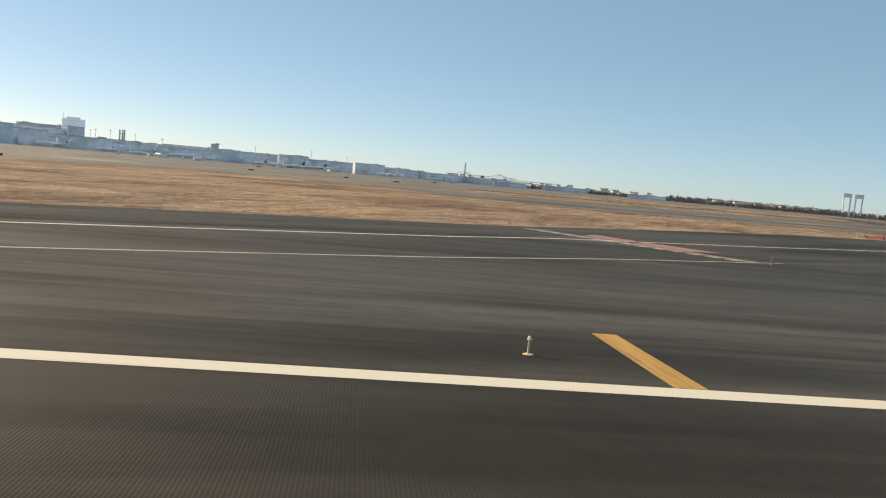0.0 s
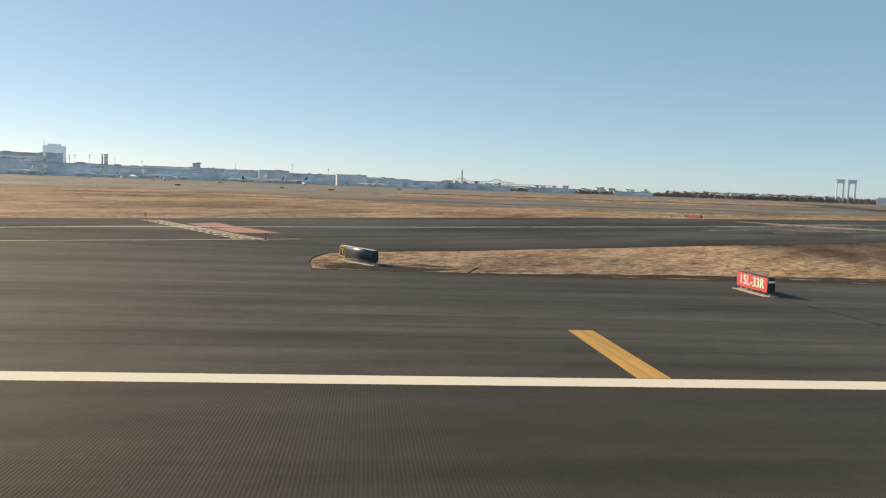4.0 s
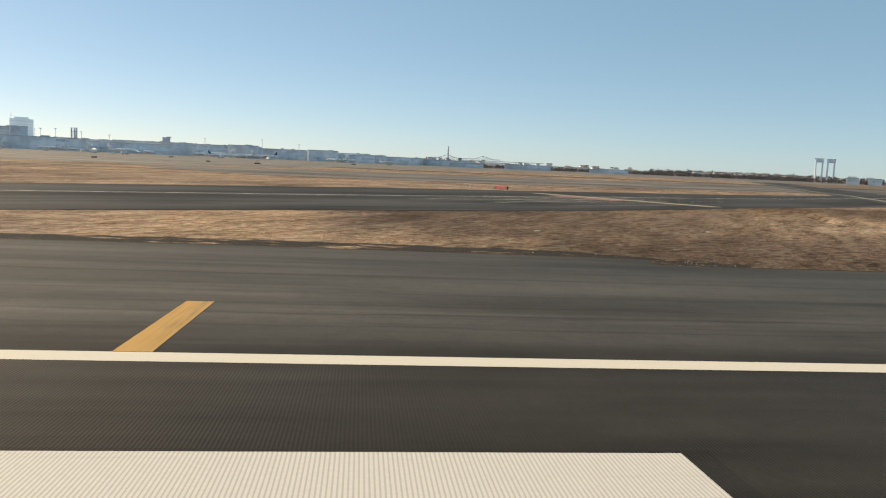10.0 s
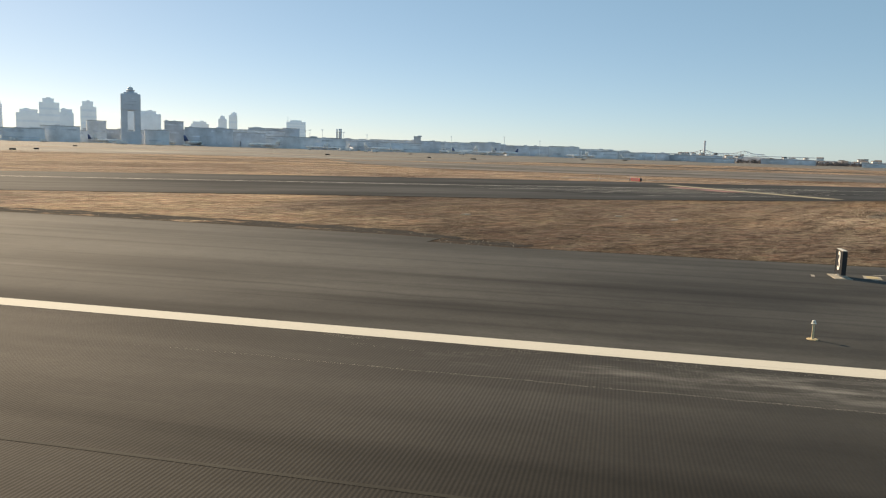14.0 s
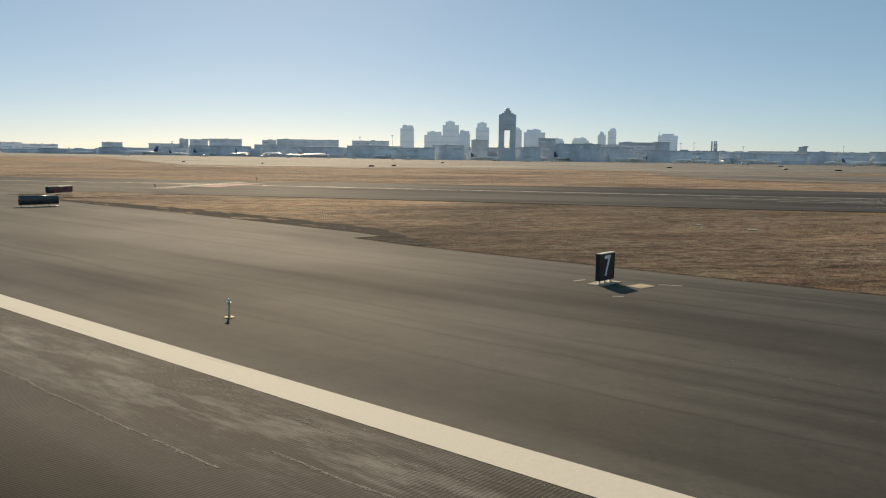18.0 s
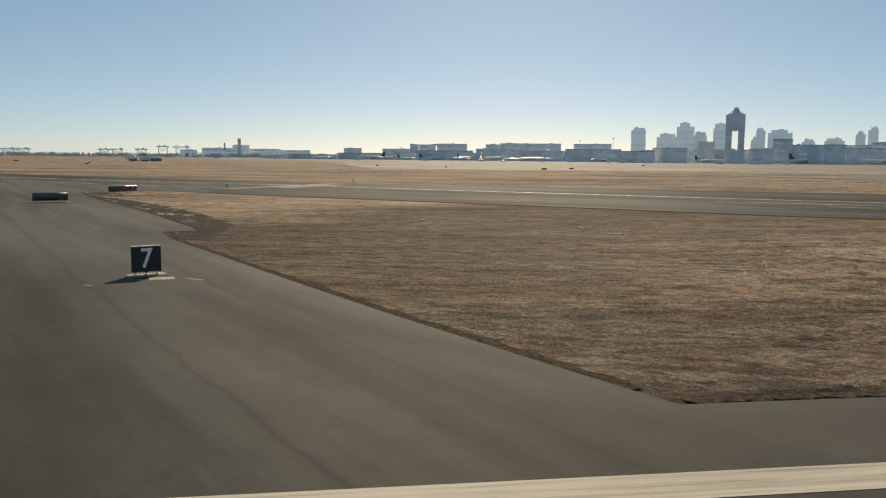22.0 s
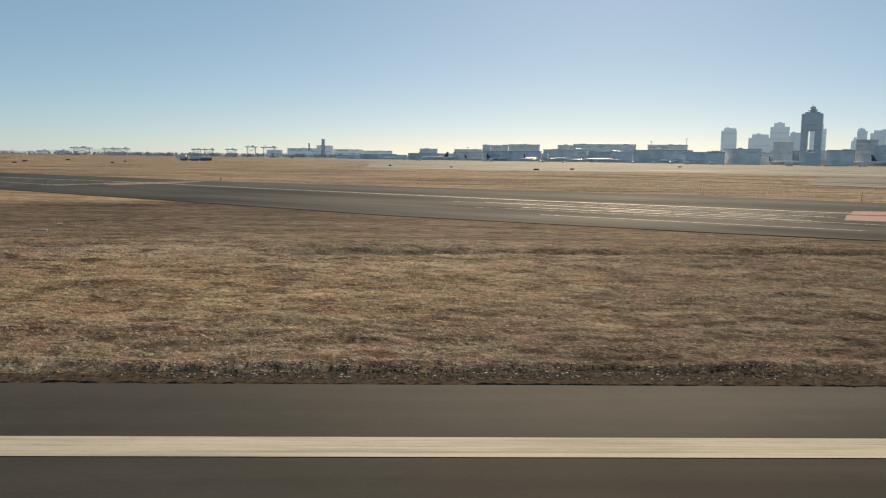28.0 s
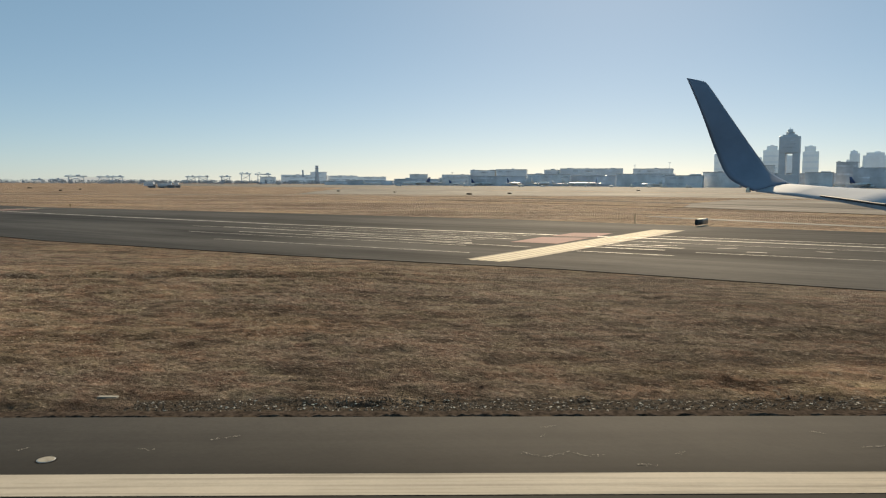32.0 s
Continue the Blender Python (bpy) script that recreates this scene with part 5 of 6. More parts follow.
def light_mast(x, y, h):
    t = shell("light_mast", x, y, rf.uniform(0, 90), "tall slim apron floodlight mast", "lamp post", group="apron light masts")
    part("pole", add_tube(bmesh.new(), (0, 0, -0.5), (0, 0, h), 0.45, 0.28, 8), M_CRANE, t)
    box("lamp_head", (0, 0, h), (4.2, 1.0, 0.8), M_CRANE, t, 0.1)


for x, y, h in ((-436, 1250, 31), (-429, 1252, 32), (-410, 1260, 33), (-376, 1271, 30), (-338, 1282, 27), (-199, 1314, 29), (-109, 1320, 31), (-50, 1327, 26), (-1031, 695, 22), (-1016, 722, 23), (-1003, 745, 25), (-861, 943, 35), (-825, 984, 39), (-700, 1080, 30)):
    light_mast(x, y, h)

# service vehicles along the apron
def service_van(x, y, turn, k):
    t = thing("service_vehicle", Matrix.Translation((x, y, land(x, y) + 0.05)) @ pose(0, 0, 0, 0, 0, turn) @ Matrix.Scale(k, 4), "small white service vehicle on the apron", "vehicle", "apron vehicles")
    box("body", (-0.5, 0, 1.5), (4.2, 2.1, 2.0), M_HULL, t, 0.2)
    box("cab", (2.2, 0, 1.2), (1.6, 2.0, 1.5), M_HULL, t, 0.25)
    for wx in (-1.8, 2.0):
        for wy in (-0.95, 0.95):
            part("wheel", add_tube(bmesh.new(), (wx, wy - 0.12, 0.42), (wx, wy + 0.12, 0.42), 0.42, seg=12), M_BLACK, t)


for k in range(26):
    a = rf.random()
    service_van(-880 + 900 * a + rf.uniform(-25, 25), 560 + 600 * a + rf.uniform(-60, 90), rf.uniform(0, 180), rf.uniform(0.9, 1.6))

# a low blast fence and sheds on the open field
for x, y, w, a in ((-553, 170, 6, 72), (-547, 178, 5, 60), (-541, 184, 6, 80), (-560, 192, 4, 78)):
    hall("field_shed", x, y, w, 5, rf.uniform(1.3, 2.6), a, "small dark blue-grey shed out on the airfield", M_SHED, "sheds on the field")

# ---- houses and bare woods on the far shore ----
M_HOUSE = plain("house_white", (0.75, 0.73, 0.70), 0.7, 0, 0.1, 0.2)
M_HOUSE_ROOF = plain("house_roof", (0.20, 0.18, 0.17), 0.8, 0, 0.2, 0.3)


def house(x, y, w, h, turn, base):
    t = shell("house", x, y, turn, "small distant white house on the far shore", "house", base, "houses on the far shore")
    box("wall", (0, 0, h / 2 - 3), (w, w * 0.8, h + 6), M_HOUSE, t, 0.1)
    bm = bmesh.new()
    pts = [bm.verts.new(p) for p in ((-w * 0.55, -w * 0.45, h), (w * 0.55, -w * 0.45, h), (w * 0.55, w * 0.45, h), (-w * 0.55, w * 0.45, h), (-w * 0.55, 0, h * 1.5), (w * 0.55, 0, h * 1.5))]
    for f in ((0, 1, 5, 4), (2, 3, 4, 5), (1, 2, 5), (3, 0, 4), (3, 2, 1, 0)):
        bm.faces.new([pts[k] for k in f])
    part("roof", bm, M_HOUSE_ROOF, t)
    for sx in (-0.25, 0.25):
        box("window", (w * sx, -w * 0.41, h * 0.55), (w * 0.16, 0.2, h * 0.3), M_BAND, t)


def slope_height(x, y):
    a = ((x - 950) * 400 + (y - 2260) * -200) / (400 * 400 + 200 * 200)
    d = math.hypot(x - 950 - 400 * a, y - 2260 + 200 * a)
    return -0.9 + 9 * math.exp(-(d / 120) ** 2) * math.exp(-((a - 0.5) / 0.6) ** 4)


slope_bm = bmesh.new()
grid = [[slope_bm.verts.new((650 + 50 * i, 1750 + 40 * j, slope_height(650 + 50 * i, 1750 + 40 * j))) for i in range(21)] for j in range(21)]
for j in range(20):
    for i in range(20):
        slope_bm.faces.new((grid[j][i], grid[j][i + 1], grid[j + 1][i + 1], grid[j + 1][i]))
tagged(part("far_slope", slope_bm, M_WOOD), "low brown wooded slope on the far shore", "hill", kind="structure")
for k in range(80):
    a = rf.random()
    hx, hy = 990 + 300 * a + rf.uniform(-30, 30), 2230 - 150 * a + rf.uniform(-60, 60)
    house(hx, hy, rf.uniform(6, 11), rf.uniform(3.5, 5.5), rf.uniform(-60, 20), slope_height(hx, hy) - 0.3)
def ridge_height(x, y):
    a = min(1.0, max(0.0, (x - 150) / 850))
    top = (20 - 13 * a) * (1 - math.exp(-((a + 0.05) / 0.12) ** 2)) + 1.5 * noise.fractal((x * 0.012, 3.0, 1.0), 0.8, 2.0, 4)
    return -0.9 + max(0.0, top) * math.exp(-((y - 2420) / 130) ** 2)


# a low built-up slope behind the terminals
ridge_bm = bmesh.new()
grid = [[ridge_bm.verts.new((150 + 17 * i, 2080 + 45 * j, ridge_height(150 + 17 * i, 2080 + 45 * j))) for i in range(51)] for j in range(13)]
for j in range(12):
    for i in range(50):
        ridge_bm.faces.new((grid[j][i], grid[j][i + 1], grid[j + 1][i + 1], grid[j + 1][i]))
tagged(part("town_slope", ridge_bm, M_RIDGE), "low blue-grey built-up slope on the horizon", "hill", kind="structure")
for k in range(60):
    hx, hy = rf.uniform(230, 900), rf.uniform(2250, 2420)
    house(hx, hy, rf.uniform(8, 17), rf.uniform(3.5, 6.5), rf.uniform(-30, 40), ridge_height(hx, hy) - 0.3)
for x, y, w in ((771, 1089, 17), (795, 1073, 18)):
    hall("pale_hall", x, y, w, 12, 9.5, -37, "pale low hall near the far shore", M_HOUSE)


def woods(name, rows, label, material):
    """Uneven bare crowns along a line: each a ragged cluster of thin twig blades over a short trunk."""
    verts, faces = [], []
    for ax, ay, bx, by, count, lo, hi in rows:
        for k in range(count):
            f = rf.random()
            x, y = ax + (bx - ax) * f + rf.uniform(-30, 30), ay + (by - ay) * f + rf.uniform(-30, 30)
            h = rf.uniform(lo, hi)
            r = h * rf.uniform(0.3, 0.5)
            for j in range(16):
                a, e, d = rf.uniform(0, 6.283), rf.uniform(0.15, 1.0), rf.uniform(0.45, 1.0)
                cx, cy, cz = x + r * d * math.cos(a), y + r * d * math.sin(a), -0.9 + h * e * (1 - 0.25 * d)
                s = h * rf.uniform(0.10, 0.2)
                n = len(verts)
                for _ in range(4):
                    verts.append((cx + rf.uniform(-s, s), cy + rf.uniform(-s, s), cz + rf.uniform(-s, s)))
                faces += [(n, n + 1, n + 2), (n, n + 2, n + 3), (n, n + 3, n + 1), (n + 1, n + 3, n + 2)]
            n = len(verts)
            verts += [(x - 0.4, y, -1.5), (x + 0.4, y, -1.5), (x, y + 0.4, -1.5), (x, y, h * 0.7)]
            faces += [(n, n + 1, n + 3), (n + 1, n + 2, n + 3), (n + 2, n, n + 3)]
    me = bpy.data.meshes.new(name)
    me.from_pydata(verts, [], faces)
    me.materials.append(material)
    tagged(new(name, me), label, "woods", kind="stuff")


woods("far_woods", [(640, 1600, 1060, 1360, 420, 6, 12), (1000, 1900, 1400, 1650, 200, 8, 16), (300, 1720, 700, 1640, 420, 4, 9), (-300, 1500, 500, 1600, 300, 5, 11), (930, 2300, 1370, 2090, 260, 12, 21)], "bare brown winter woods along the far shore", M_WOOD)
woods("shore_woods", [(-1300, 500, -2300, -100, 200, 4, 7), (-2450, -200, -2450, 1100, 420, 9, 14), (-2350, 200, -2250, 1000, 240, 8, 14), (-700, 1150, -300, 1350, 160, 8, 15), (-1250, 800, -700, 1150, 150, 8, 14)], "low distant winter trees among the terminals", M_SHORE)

hill_bm = bmesh.new()
hills = [hill_bm.verts.new((-4350 + rf.uniform(-40, 40), -1200 + 100 * k, 2 + 22 * max(0.0, math.sin(k * 0.55)) + rf.uniform(0, 5))) for k in range(26)]
feet = [[hill_bm.verts.new((-4350 + dx, -1200 + 100 * k, -3)) for k in range(26)] for dx in (700, -500)]
for row in feet:
    for k in range(25):
        hill_bm.faces.new((row[k], row[k + 1], hills[k + 1], hills[k]))
bmesh.ops.recalc_face_normals(hill_bm, faces=hill_bm.faces)
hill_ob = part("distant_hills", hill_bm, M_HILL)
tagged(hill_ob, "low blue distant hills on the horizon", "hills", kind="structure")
skyscraper(-1943, 2232, 51.7, 40, 119.6, 42.6)
skyscraper(-1934, 2232, 40.4, 30, 87.9, 42.0)
skyscraper(-1870, 2304, 72.3, 50, 97.6, 40.5)
skyscraper(-1819, 2343, 61.7, 45, 136.4, 40.4)
skyscraper(-1778, 2374, 47.0, 40, 103.2, 38.1)
skyscraper(-1723, 2417, 50.6, 40, 133.3, 37.8)
skyscraper(-1628, 2481, 25.0, 30, 84.1, 36.9)
skyscraper(-1613, 2493, 30.8, 35, 115.6, 35.8)
skyscraper(-1565, 2536, 78.8, 50, 109.9, 33.1)
skyscraper(-1486, 2581, 42.2, 40, 77.4, 31.4)
skyscraper(-1416, 2623, 62.3, 40, 80.2, 29.9)
skyscraper(-1298, 2571, 28.7, 30, 99.3, 29.2)
skyscraper(-1266, 2588, 29.5, 30, 112.7, 28.3)
terminal_block(-642, 913, 46.9, 40, 20.4, 39.8)
terminal_block(-664, 1017, 25.6, 30, 31.2, 38.7)
terminal_block(-577, 1079, 26.6, 30, 35.0, 34.3)
terminal_block(-639, 843, 46.8, 30, 15.3, 41.5)
terminal_block(-543, 981, 31.6, 30, 19.5, 34.7)
terminal_block(-502, 1049, 65.9, 40, 25.6, 30.1)
terminal_block(-458, 1247, 22.8, 50, 32.7, 23.2)
terminal_block(-527, 1236, 108.2, 50, 27.8, 26.3)
terminal_block(-539, 1281, 28.6, 40, 32.9, 24.8)
slab_block(-495, 1347, 34.0, 25, 47.5, 24.3)
terminal_block(-417, 1333, 118.3, 40, 19.1, 20.3)
terminal_block(-300, 1392, 126.6, 40, 20.6, 15.6)
terminal_block(-275, 1378, 12.4, 20, 28.2, 14.0)
terminal_block(-137, 1305, 46.7, 40, 20.0, 9.9)
terminal_block(-13, 1375, 50.2, 50, 18.1, 4.6)
terminal_block(44, 1423, 67.0, 40, 12.5, 0.9)
terminal_block(110, 1423, 61.0, 40, 12.0, -0.9)
garage_block(-1322, 896, 16.6, 60, 31.5, 57.3)
garage_block(-1264, 893, 33.3, 60, 30.1, 57.3)
garage_block(-1236, 935, 61.3, 60, 32.1, 56.3)
garage_block(-1147, 974, 25.6, 60, 30.5, 51.3)
garage_block(-1139, 1064, 122.1, 60, 33.7, 50.3)
garage_block(-982, 1087, 69.3, 60, 31.6, 46.2)
garage_block(-1610, 893, 42.5, 60, 24.9, 63.4)
garage_block(-1298, 838, 55.6, 60, 21.2, 59.7)
terminal_block(-1022, 778, 97.9, 30, 16.4, 55.8)
terminal_block(-946, 833, 69.2, 30, 19.4, 52.6)
terminal_block(-883, 879, 69.5, 30, 16.7, 49.7)
terminal_block(-790, 906, 85.6, 30, 19.2, 45.5)
terminal_block(-1271, 639, 89.1, 30, 8.4, 65.4)
terminal_block(-1185, 700, 85.0, 30, 11.7, 61.9)
terminal_block(-1107, 739, 56.1, 30, 13.6, 58.9)
plant_block(-2400, 801, 94.3, 60, 28.6, 72.7)
plant_block(-2376, 872, 52.2, 60, 38.4, 69.8)
plant_block(-2445, 978, 101.6, 60, 27.5, 69.2)
plant_block(-2408, 1072, 98.6, 60, 24.1, 67.3)
chimney(-2350, 857, 59.8, 5.0)
chimney(-2364, 814, 45.5, 2.4)
harbour_crane(-2569, 144, 59.0, 30, 25.0, 88.1)
harbour_crane(-2566, 224, 39.1, 30, 22.7, 87.1)
harbour_crane(-2564, 263, 40.1, 30, 23.3, 85.7)
harbour_crane(-2539, 487, 32.4, 30, 24.7, 81.1)
harbour_crane(-2533, 524, 35.4, 30, 25.2, 81.9)
harbour_crane(-2520, 595, 35.7, 30, 26.2, 78.7)
harbour_crane(-2507, 658, 35.9, 30, 38.3, 77.1)
harbour_crane(-2494, 715, 49.2, 30, 37.2, 77.1)
harbour_crane(-2570, 35, 31.0, 30, 11.3, 90.0)
harbour_crane(-2570, 89, 35.0, 30, 12.0, 90.0)
plant_block(-2300, 684, 47.3, 40, 21.2, 76.6)
plant_block(-2372, 800, 101.0, 40, 21.2, 73.9)
chimney(-440, 1412, 39.1, 1.4)
chimney(-436, 1414, 39.3, 1.4)
chimney(-433, 1415, 39.4, 1.4)
chimney(378, 2983, 70.9, 3.2)
bridge_truss(450, 3031, 276.6, 14, 35.0, -7.9)
portal_tower(1038, 1616, 17.5, 8, 49.8, -32.3)
portal_tower(1058, 1604, 17.0, 8, 49.2, -33.7)
terminal_block(-530, 1341, 89.9, 30, 34.2, 20.9)
terminal_block(-427, 1438, 169.6, 30, 20.1, 16.1)
terminal_block(-265, 1497, 168.3, 30, 21.0, 9.6)
terminal_block(-107, 1466, 131.3, 30, 18.0, 3.9)
terminal_block(39, 1538, 120.0, 30, 15.0, -1.5)
terminal_block(210, 1524, 110.0, 30, 11.0, -8.3)
terminal_block(378, 1521, 90.0, 30, 8.5, -14.3)
terminal_block(511, 1427, 70.0, 30, 6.5, -20.4)
terminal_block(-1410, 687, 184.5, 25, 6.3, 66.4)
terminal_block(-1298, 802, 180.0, 25, 10.8, 60.7)
terminal_block(-1170, 912, 224.7, 25, 14.2, 55.0)
terminal_block(-972, 1000, 237.9, 25, 17.5, 47.7)
terminal_block(-717, 970, 143.2, 25, 16.1, 41.0)
terminal_block(-637, 1071, 142.6, 25, 19.9, 35.6)
terminal_block(-514, 1114, 124.5, 25, 21.9, 29.9)
terminal_block(-429, 1213, 146.3, 25, 18.6, 24.6)
terminal_block(-325, 1309, 145.5, 25, 15.6, 18.4)
terminal_block(8, 1523, 106.0, 40, 16.2, 0.5)
terminal_block(122, 1516, 97.2, 30, 12.3, -3.5)
terminal_block(234, 1353, 57.7, 30, 6.6, -9.0)

# ---- stones and dry grass close to the way ----
def stone_material():
    m, n, l, b = nodes_of("verge_stone", 0.75)
    g = n.new("ShaderNodeNewGeometry")
    # the few near-white stones have sun glints put into their colour
    l.new(ramp(n, l, g.outputs["Random Per Island"], [(0.0, (0.025, 0.020, 0.016)), (0.62, (0.075, 0.062, 0.050)), (0.88, (0.20, 0.175, 0.145)), (1.0, (0.85, 0.78, 0.66))]), b.inputs["Base Color"])
    b.inputs["Specular IOR Level"].default_value = 0.1
    return m


M_STONE = stone_material()


def blade_material():
    m, n, l, b = nodes_of("dry_blades", 0.9)
    g = n.new("ShaderNodeNewGeometry")
    base, relief = grass_tone(n, l, False)
    tone = mixed(n, l, 1.0, base, ramp(n, l, g.outputs["Random Per Island"], [(0.0, (0.8,)), (0.6, (1.15,)), (1.0, (2.3,))]), "MULTIPLY")
    l.new(tone, b.inputs["Base Color"])
    lit, both = n.new("ShaderNodeBsdfTranslucent"), n.new("ShaderNodeMixShader")
    l.new(tone, lit.inputs["Color"])
    both.inputs[0].default_value = 0.35
    l.new(b.outputs[0], both.inputs[1])
    l.new(lit.outputs[0], both.inputs[2])
    l.new(both.outputs[0], n["Material Output"].inputs["Surface"])
    b.inputs["Specular IOR Level"].default_value = 0.1
    return m


M_BLADE = blade_material()


# ---- uneven turf between the crossing runway and the taxiway ----
TURF_S, TURF_N = (88.9, 186.0), (-84.6, -50.0)


def turf(s, n):
    """The height of the matted turf over the ground, at s along and n across the crossing runway."""
    p = CU * s + CN * n
    edge = min(1.0, max(0.0, (n - TURF_N[0]) / 0.5), max(0.0, (s - TURF_S[0] - 0.35 * (n + 84.6)) / 6), max(0.0, (TURF_S[1] - s) / 3), max(0.0, (TURF_N[1] - n) / 4))
    a = noise.fractal((p.x * 0.16, p.y * 0.16, 0.3), 0.9, 2.0, 2)
    b = noise.fractal((s * 0.33, n * 1.25, 3.1), 0.8, 2.1, 3)
    c = noise.fractal((s * 2.2, n * 3.4, 7.7), 0.7, 2.0, 2)
    d = max(0.0, noise.fractal((s * 0.2, n * 0.3, 5.5), 0.9, 2.0, 2))
    mound = 0.30 * math.exp(-((n + 60.5) / 5) ** 2) * min(1.0, max(0.0, (s - 112) / 8)) * min(1.0, max(0.0, (163 - s) / 8))
    swale = 0.42 * math.exp(-((n + 60.6 - 0.4 * math.sin(s * 0.13)) / 0.9) ** 2) * min(1.0, max(0.0, (s - 116) / 6)) * min(1.0, max(0.0, (158 - s) / 6))
    hollow = 0.6 * math.exp(-((s - 123.0) / 2.6) ** 2 - ((n + 62.0) / 1.0) ** 2)
    bare = sum(0.12 * math.exp(-((n + 84.1) / 0.42) ** 2) for lo, hi in ((95.5, 113.5), (117.5, 137.5), (140.3, 143.2), (151, 172)) if lo < s < hi)
    return max(-0.012, edge * (0.10 + mound + 0.09 * a + 0.085 * b + 0.045 * c * (1 + 1.4 * d)) - swale - hollow - bare)


s_at = [TURF_S[0] + 0.22 * k for k in range(int((TURF_S[1] - TURF_S[0]) / 0.22) + 1)]
n_at, step = [TURF_N[0]], 0.12
while n_at[-1] < TURF_N[1]:
    n_at.append(n_at[-1] + step)
    step *= 1.012
ns, nn_ = len(s_at) - 1, len(n_at) - 1
tv, tf = [], []
for n_ in n_at:
    for s_ in s_at:
        p = CU * s_ + CN * n_
        tv.append((p.x, p.y, land(p.x, p.y) + turf(s_, n_)))
inside = [p[1] < 0.53 * p[0] + 56.5 and p[1] > 45.1 for p in tv]
for j in range(nn_):
    for i in range(ns):
        q = (j * (ns + 1) + i, j * (ns + 1) + i + 1, (j + 1) * (ns + 1) + i + 1, (j + 1) * (ns + 1) + i)
        if all(inside[k] for k in q):
            tf.append(q)
tme = bpy.data.meshes.new("turf")
tme.from_pydata(tv, [], tf)
tme.materials.append(M_GRASS)
for p in tme.polygons:
    p.use_smooth = True
tagged(new("turf", tme), "uneven matted dry grass beside the crossing runway", "grass", kind="stuff")
# the torn sod that overhangs the asphalt's edge
sod = bmesh.new()
rows_of_sod = [[], [], []]
for k in range(1400):
    s_ = TURF_S[0] + 0.07 * k
    h = 0.012 + 0.045 * max(0.0, 0.5 + noise.fractal((s_ * 1.3, 4.0, 2.0), 0.6, 2.3, 5)) + rs.uniform(0, 0.022)
    out = 0.10 * noise.fractal((s_ * 1.4, 9.0, 2.0), 0.6, 2.3, 5)
    for row, n_, z in zip(rows_of_sod, (-84.98 + out, -84.93 + out + rs.uniform(-0.03, 0.03), -84.6), (0.02, h, max(0.05, h * 0.8))):
        p = cross(s_, n_)
        row.append(sod.verts.new((*p, land(*p) + z)))
for lower, upper in zip(rows_of_sod, rows_of_sod[1:]):
    for k in range(1399):
        sod.faces.new((lower[k], lower[k + 1], upper[k + 1], upper[k]))
bmesh.ops.recalc_face_normals(sod, faces=sod.faces)
tagged(part("sod_edge", sod, M_SOIL), "torn dark sod along the asphalt edge", "verge", kind="structure")
rg = np.random.default_rng(11)


def over_turf(x, y):
    s_, n_ = CU.x * x + CU.y * y, CN.x * x + CN.y * y
    return turf(s_, n_) if TURF_S[0] < s_ < TURF_S[1] and TURF_N[0] < n_ < TURF_N[1] else 0.0


def tufts(name, xy, high, label, lift=over_turf):
    """Bent dry blades in small tufts, three triangles a tuft."""
    n = len(xy)
    base = np.array([[x, y, land(x, y) + max(0, lift(x, y))] for x, y in xy])
    verts = np.zeros((n, 9, 3))
    for k in range(3):
        a = rg.uniform(0, 2 * np.pi, n)
        h, w = high * rg.uniform(0.1, 0.5, n), high * rg.uniform(0.25, 0.6, n)
        lean = high * rg.uniform(1.2, 3.0, n)
        off = np.c_[rg.normal(0, high * 0.5, (n, 2)), np.zeros(n)]
        side = np.c_[-np.sin(a), np.cos(a), np.zeros(n)] * w[:, None]
        tip = np.c_[np.cos(a) * lean, np.sin(a) * lean, h]
        verts[:, 3 * k] = base + off - side * 0.5
        verts[:, 3 * k + 1] = base + off + side * 0.5
        verts[:, 3 * k + 2] = base + off + tip
    me = bpy.data.meshes.new(name)
    flat = verts.reshape(-1, 3)
    me.from_pydata(flat.tolist(), [], np.arange(len(flat)).reshape(-1, 3).tolist())
    me.materials.append(M_BLADE)
    return tagged(new(name, me), label, "grass", kind="stuff")


def on_cross(s, nn):
    return np.c_[s * CU.x + nn * CN.x, s * CU.y + nn * CN.y]


s = rg.uniform(89, 190, 80000)
nn = -84.7 + 34 * rg.random(80000) ** 1.5
pts = on_cross(s, nn)
pts = pts[pts[:, 1] > 45.2]
keep = pts[:, 1] < 0.53 * pts[:, 0] + 56
clump = np.array([noise.fractal((s_ * 0.5, n_ * 1.1, 9.0), 0.8, 2.0, 3) for s_, n_ in zip(pts @ np.array(CU), pts @ np.array(CN))])
keep &= clump + rg.normal(0, 0.18, len(pts)) > 0.0
tufts("grass_tufts", pts[keep], 0.05, "tufts of matted dry winter grass")
s = rg.uniform(88.8, 190, 11000)
tufts("verge_tufts", on_cross(s, -84.95 + np.abs(rg.normal(0, 0.42, 11000))), 0.03, "ragged dry grass along the asphalt edge")
xs = rg.uniform(10, 113, 9000)
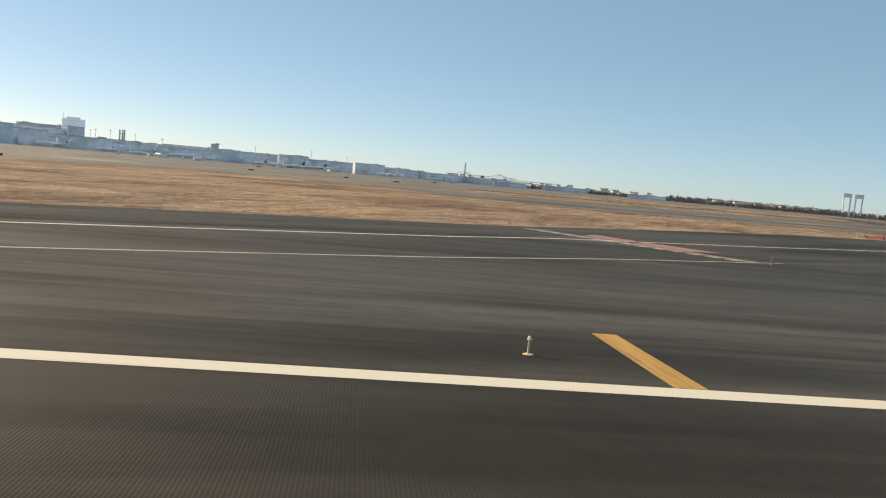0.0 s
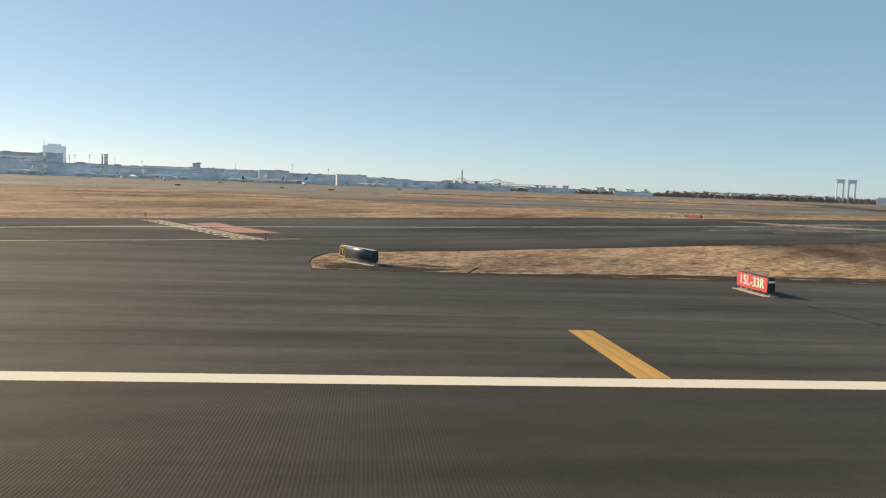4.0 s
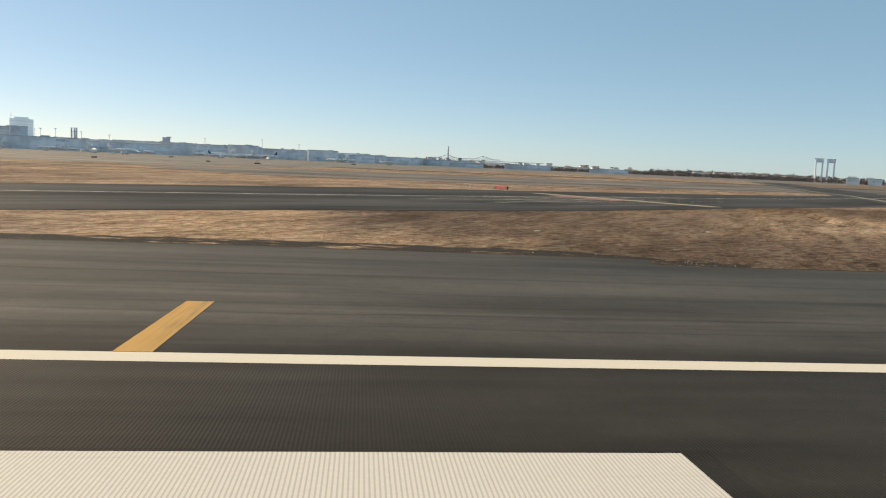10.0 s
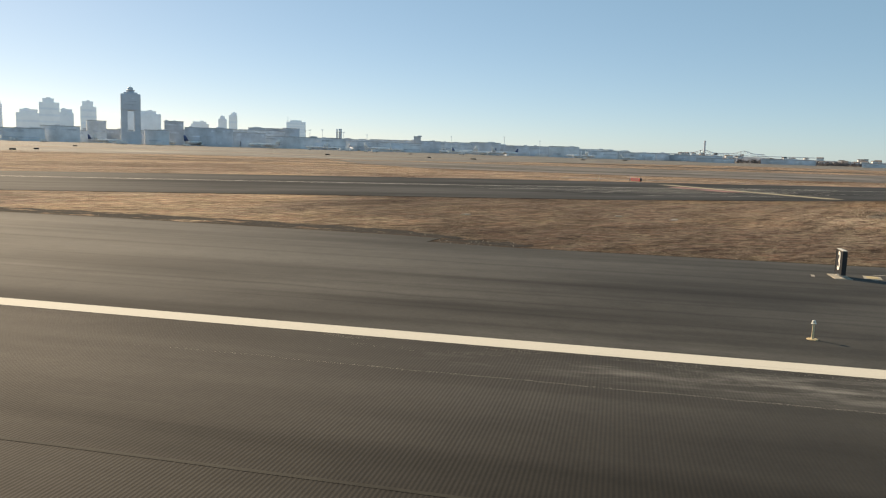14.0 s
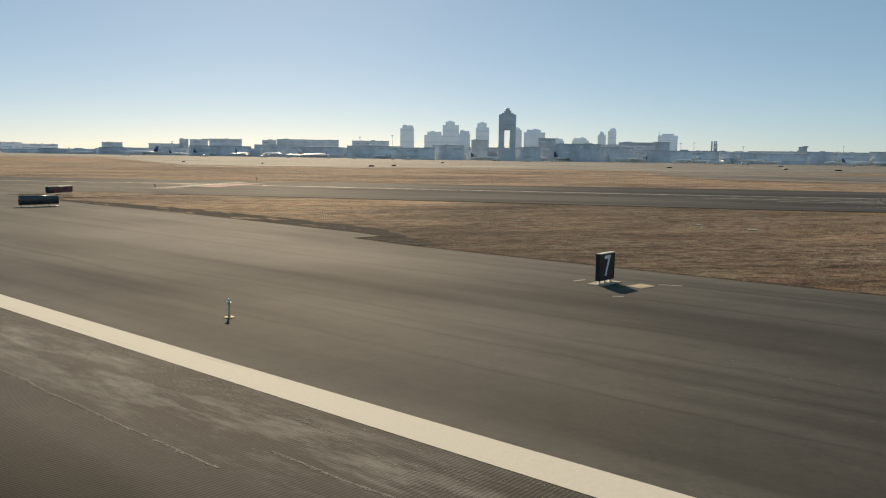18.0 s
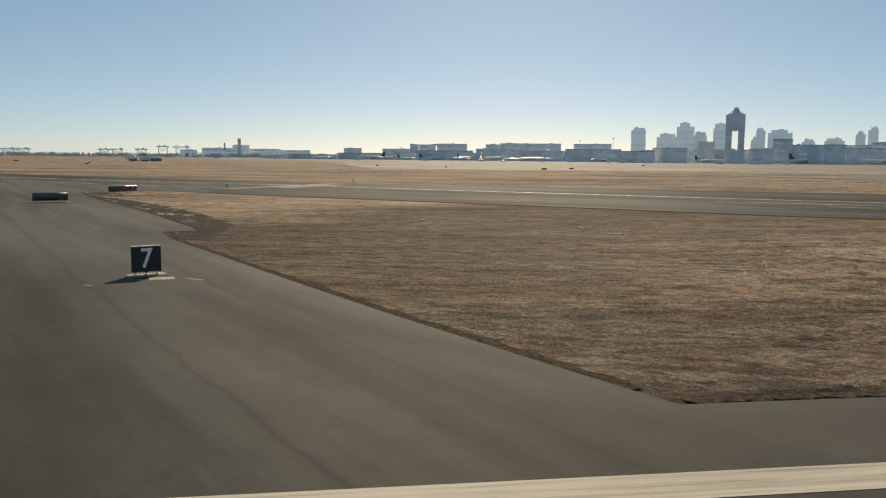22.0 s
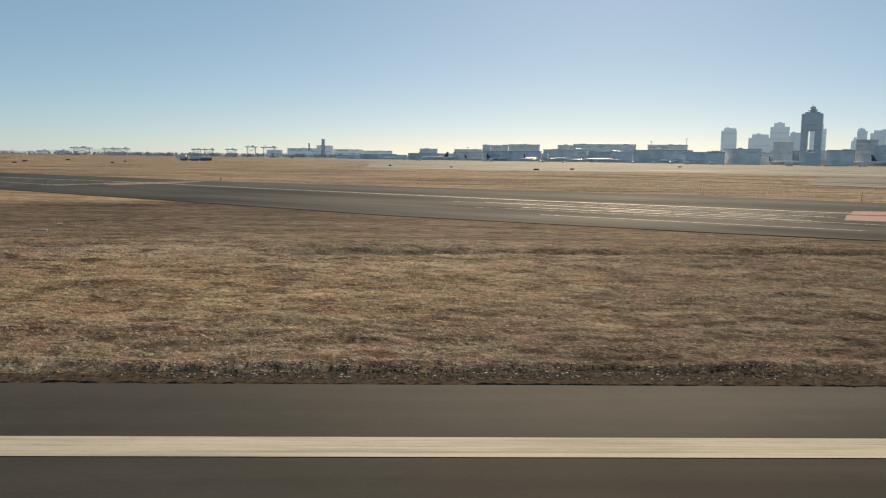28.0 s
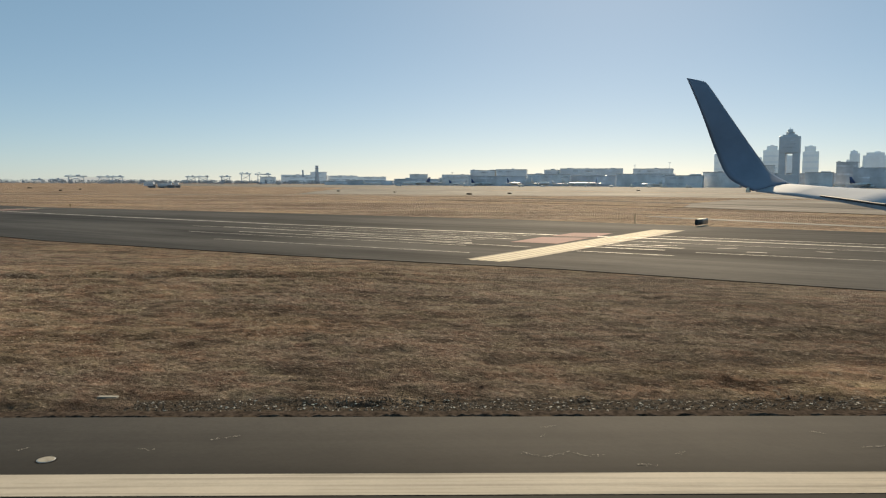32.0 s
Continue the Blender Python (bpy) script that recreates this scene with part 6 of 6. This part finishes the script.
ys = np.interp(xs, [p[0] for p in SHOULDER_EDGE[::-1][1:]], [p[1] for p in SHOULDER_EDGE[::-1][1:]]) + np.where((xs > 22) & (xs < 73), 3.6, 0.2) + 14 * rg.random(9000) ** 2
ok = ys < 0.53 * xs + 55
tufts("shoulder_tufts", np.c_[xs, ys][ok], 0.055, "ragged dry grass along the shoulder")


def stones(name, xy, lo, hi, label, material=None):
    verts, faces = [], []
    cube = [(1, 0, 0), (-1, 0, 0), (0, 1, 0), (0, -1, 0), (0, 0, 1), (0, 0, -1)]
    tri = [(0, 2, 4), (2, 1, 4), (1, 3, 4), (3, 0, 4), (2, 0, 5), (1, 2, 5), (3, 1, 5), (0, 3, 5)]
    for x, y in xy:
        r = lo + (hi - lo) * rg.random() ** 2
        z, n = land(x, y) + (0.05 if name == "asphalt_chips" else 0.02) + max(0.0, over_turf(x, y)), len(verts)
        for c in cube:
            j = rg.uniform(0.6, 1.2)
            verts.append((x + c[0] * r * j, y + c[1] * r * j, z + r * 0.2 + c[2] * r * 0.4 * j))
        faces += [tuple(n + k for k in f) for f in tri]
    me = bpy.data.meshes.new(name)
    me.from_pydata(verts, [], faces)
    me.materials.append(material or M_STONE)
    tagged(new(name, me), label, "gravel", kind="stuff")


bits = [on_cross(rg.uniform(a, b, k), rg.uniform(-84.5, c, k)) for a, b, k, c in ((95.5, 113.5, 4200, -83.5), (121, 135, 2600, -83.5), (117.5, 137.5, 1500, -83.4), (140.3, 143.2, 900, -83.8), (151, 172, 6000, -83.65))]
stones("verge_stones", np.concatenate(bits), 0.012, 0.045, "loose grey stones in the dark verge")
xs = np.concatenate([rg.uniform(24, 70, 300), rg.normal(73, 1.7, 500)])
ys = np.interp(xs, [p[0] for p in SHOULDER_EDGE[::-1][1:]], [p[1] for p in SHOULDER_EDGE[::-1][1:]]) + 0.1 + 3.0 * rg.random(800) ** 1.3
stones("shoulder_stones", np.c_[xs, ys], 0.015, 0.05, "loose broken asphalt along the shoulder")
chips = np.c_[rg.uniform(94, 114, 260), rg.uniform(23.5, 38, 260)]
stones("asphalt_chips", chips, 0.006, 0.016, "scattered small pale chips on the asphalt", M_CHIP)
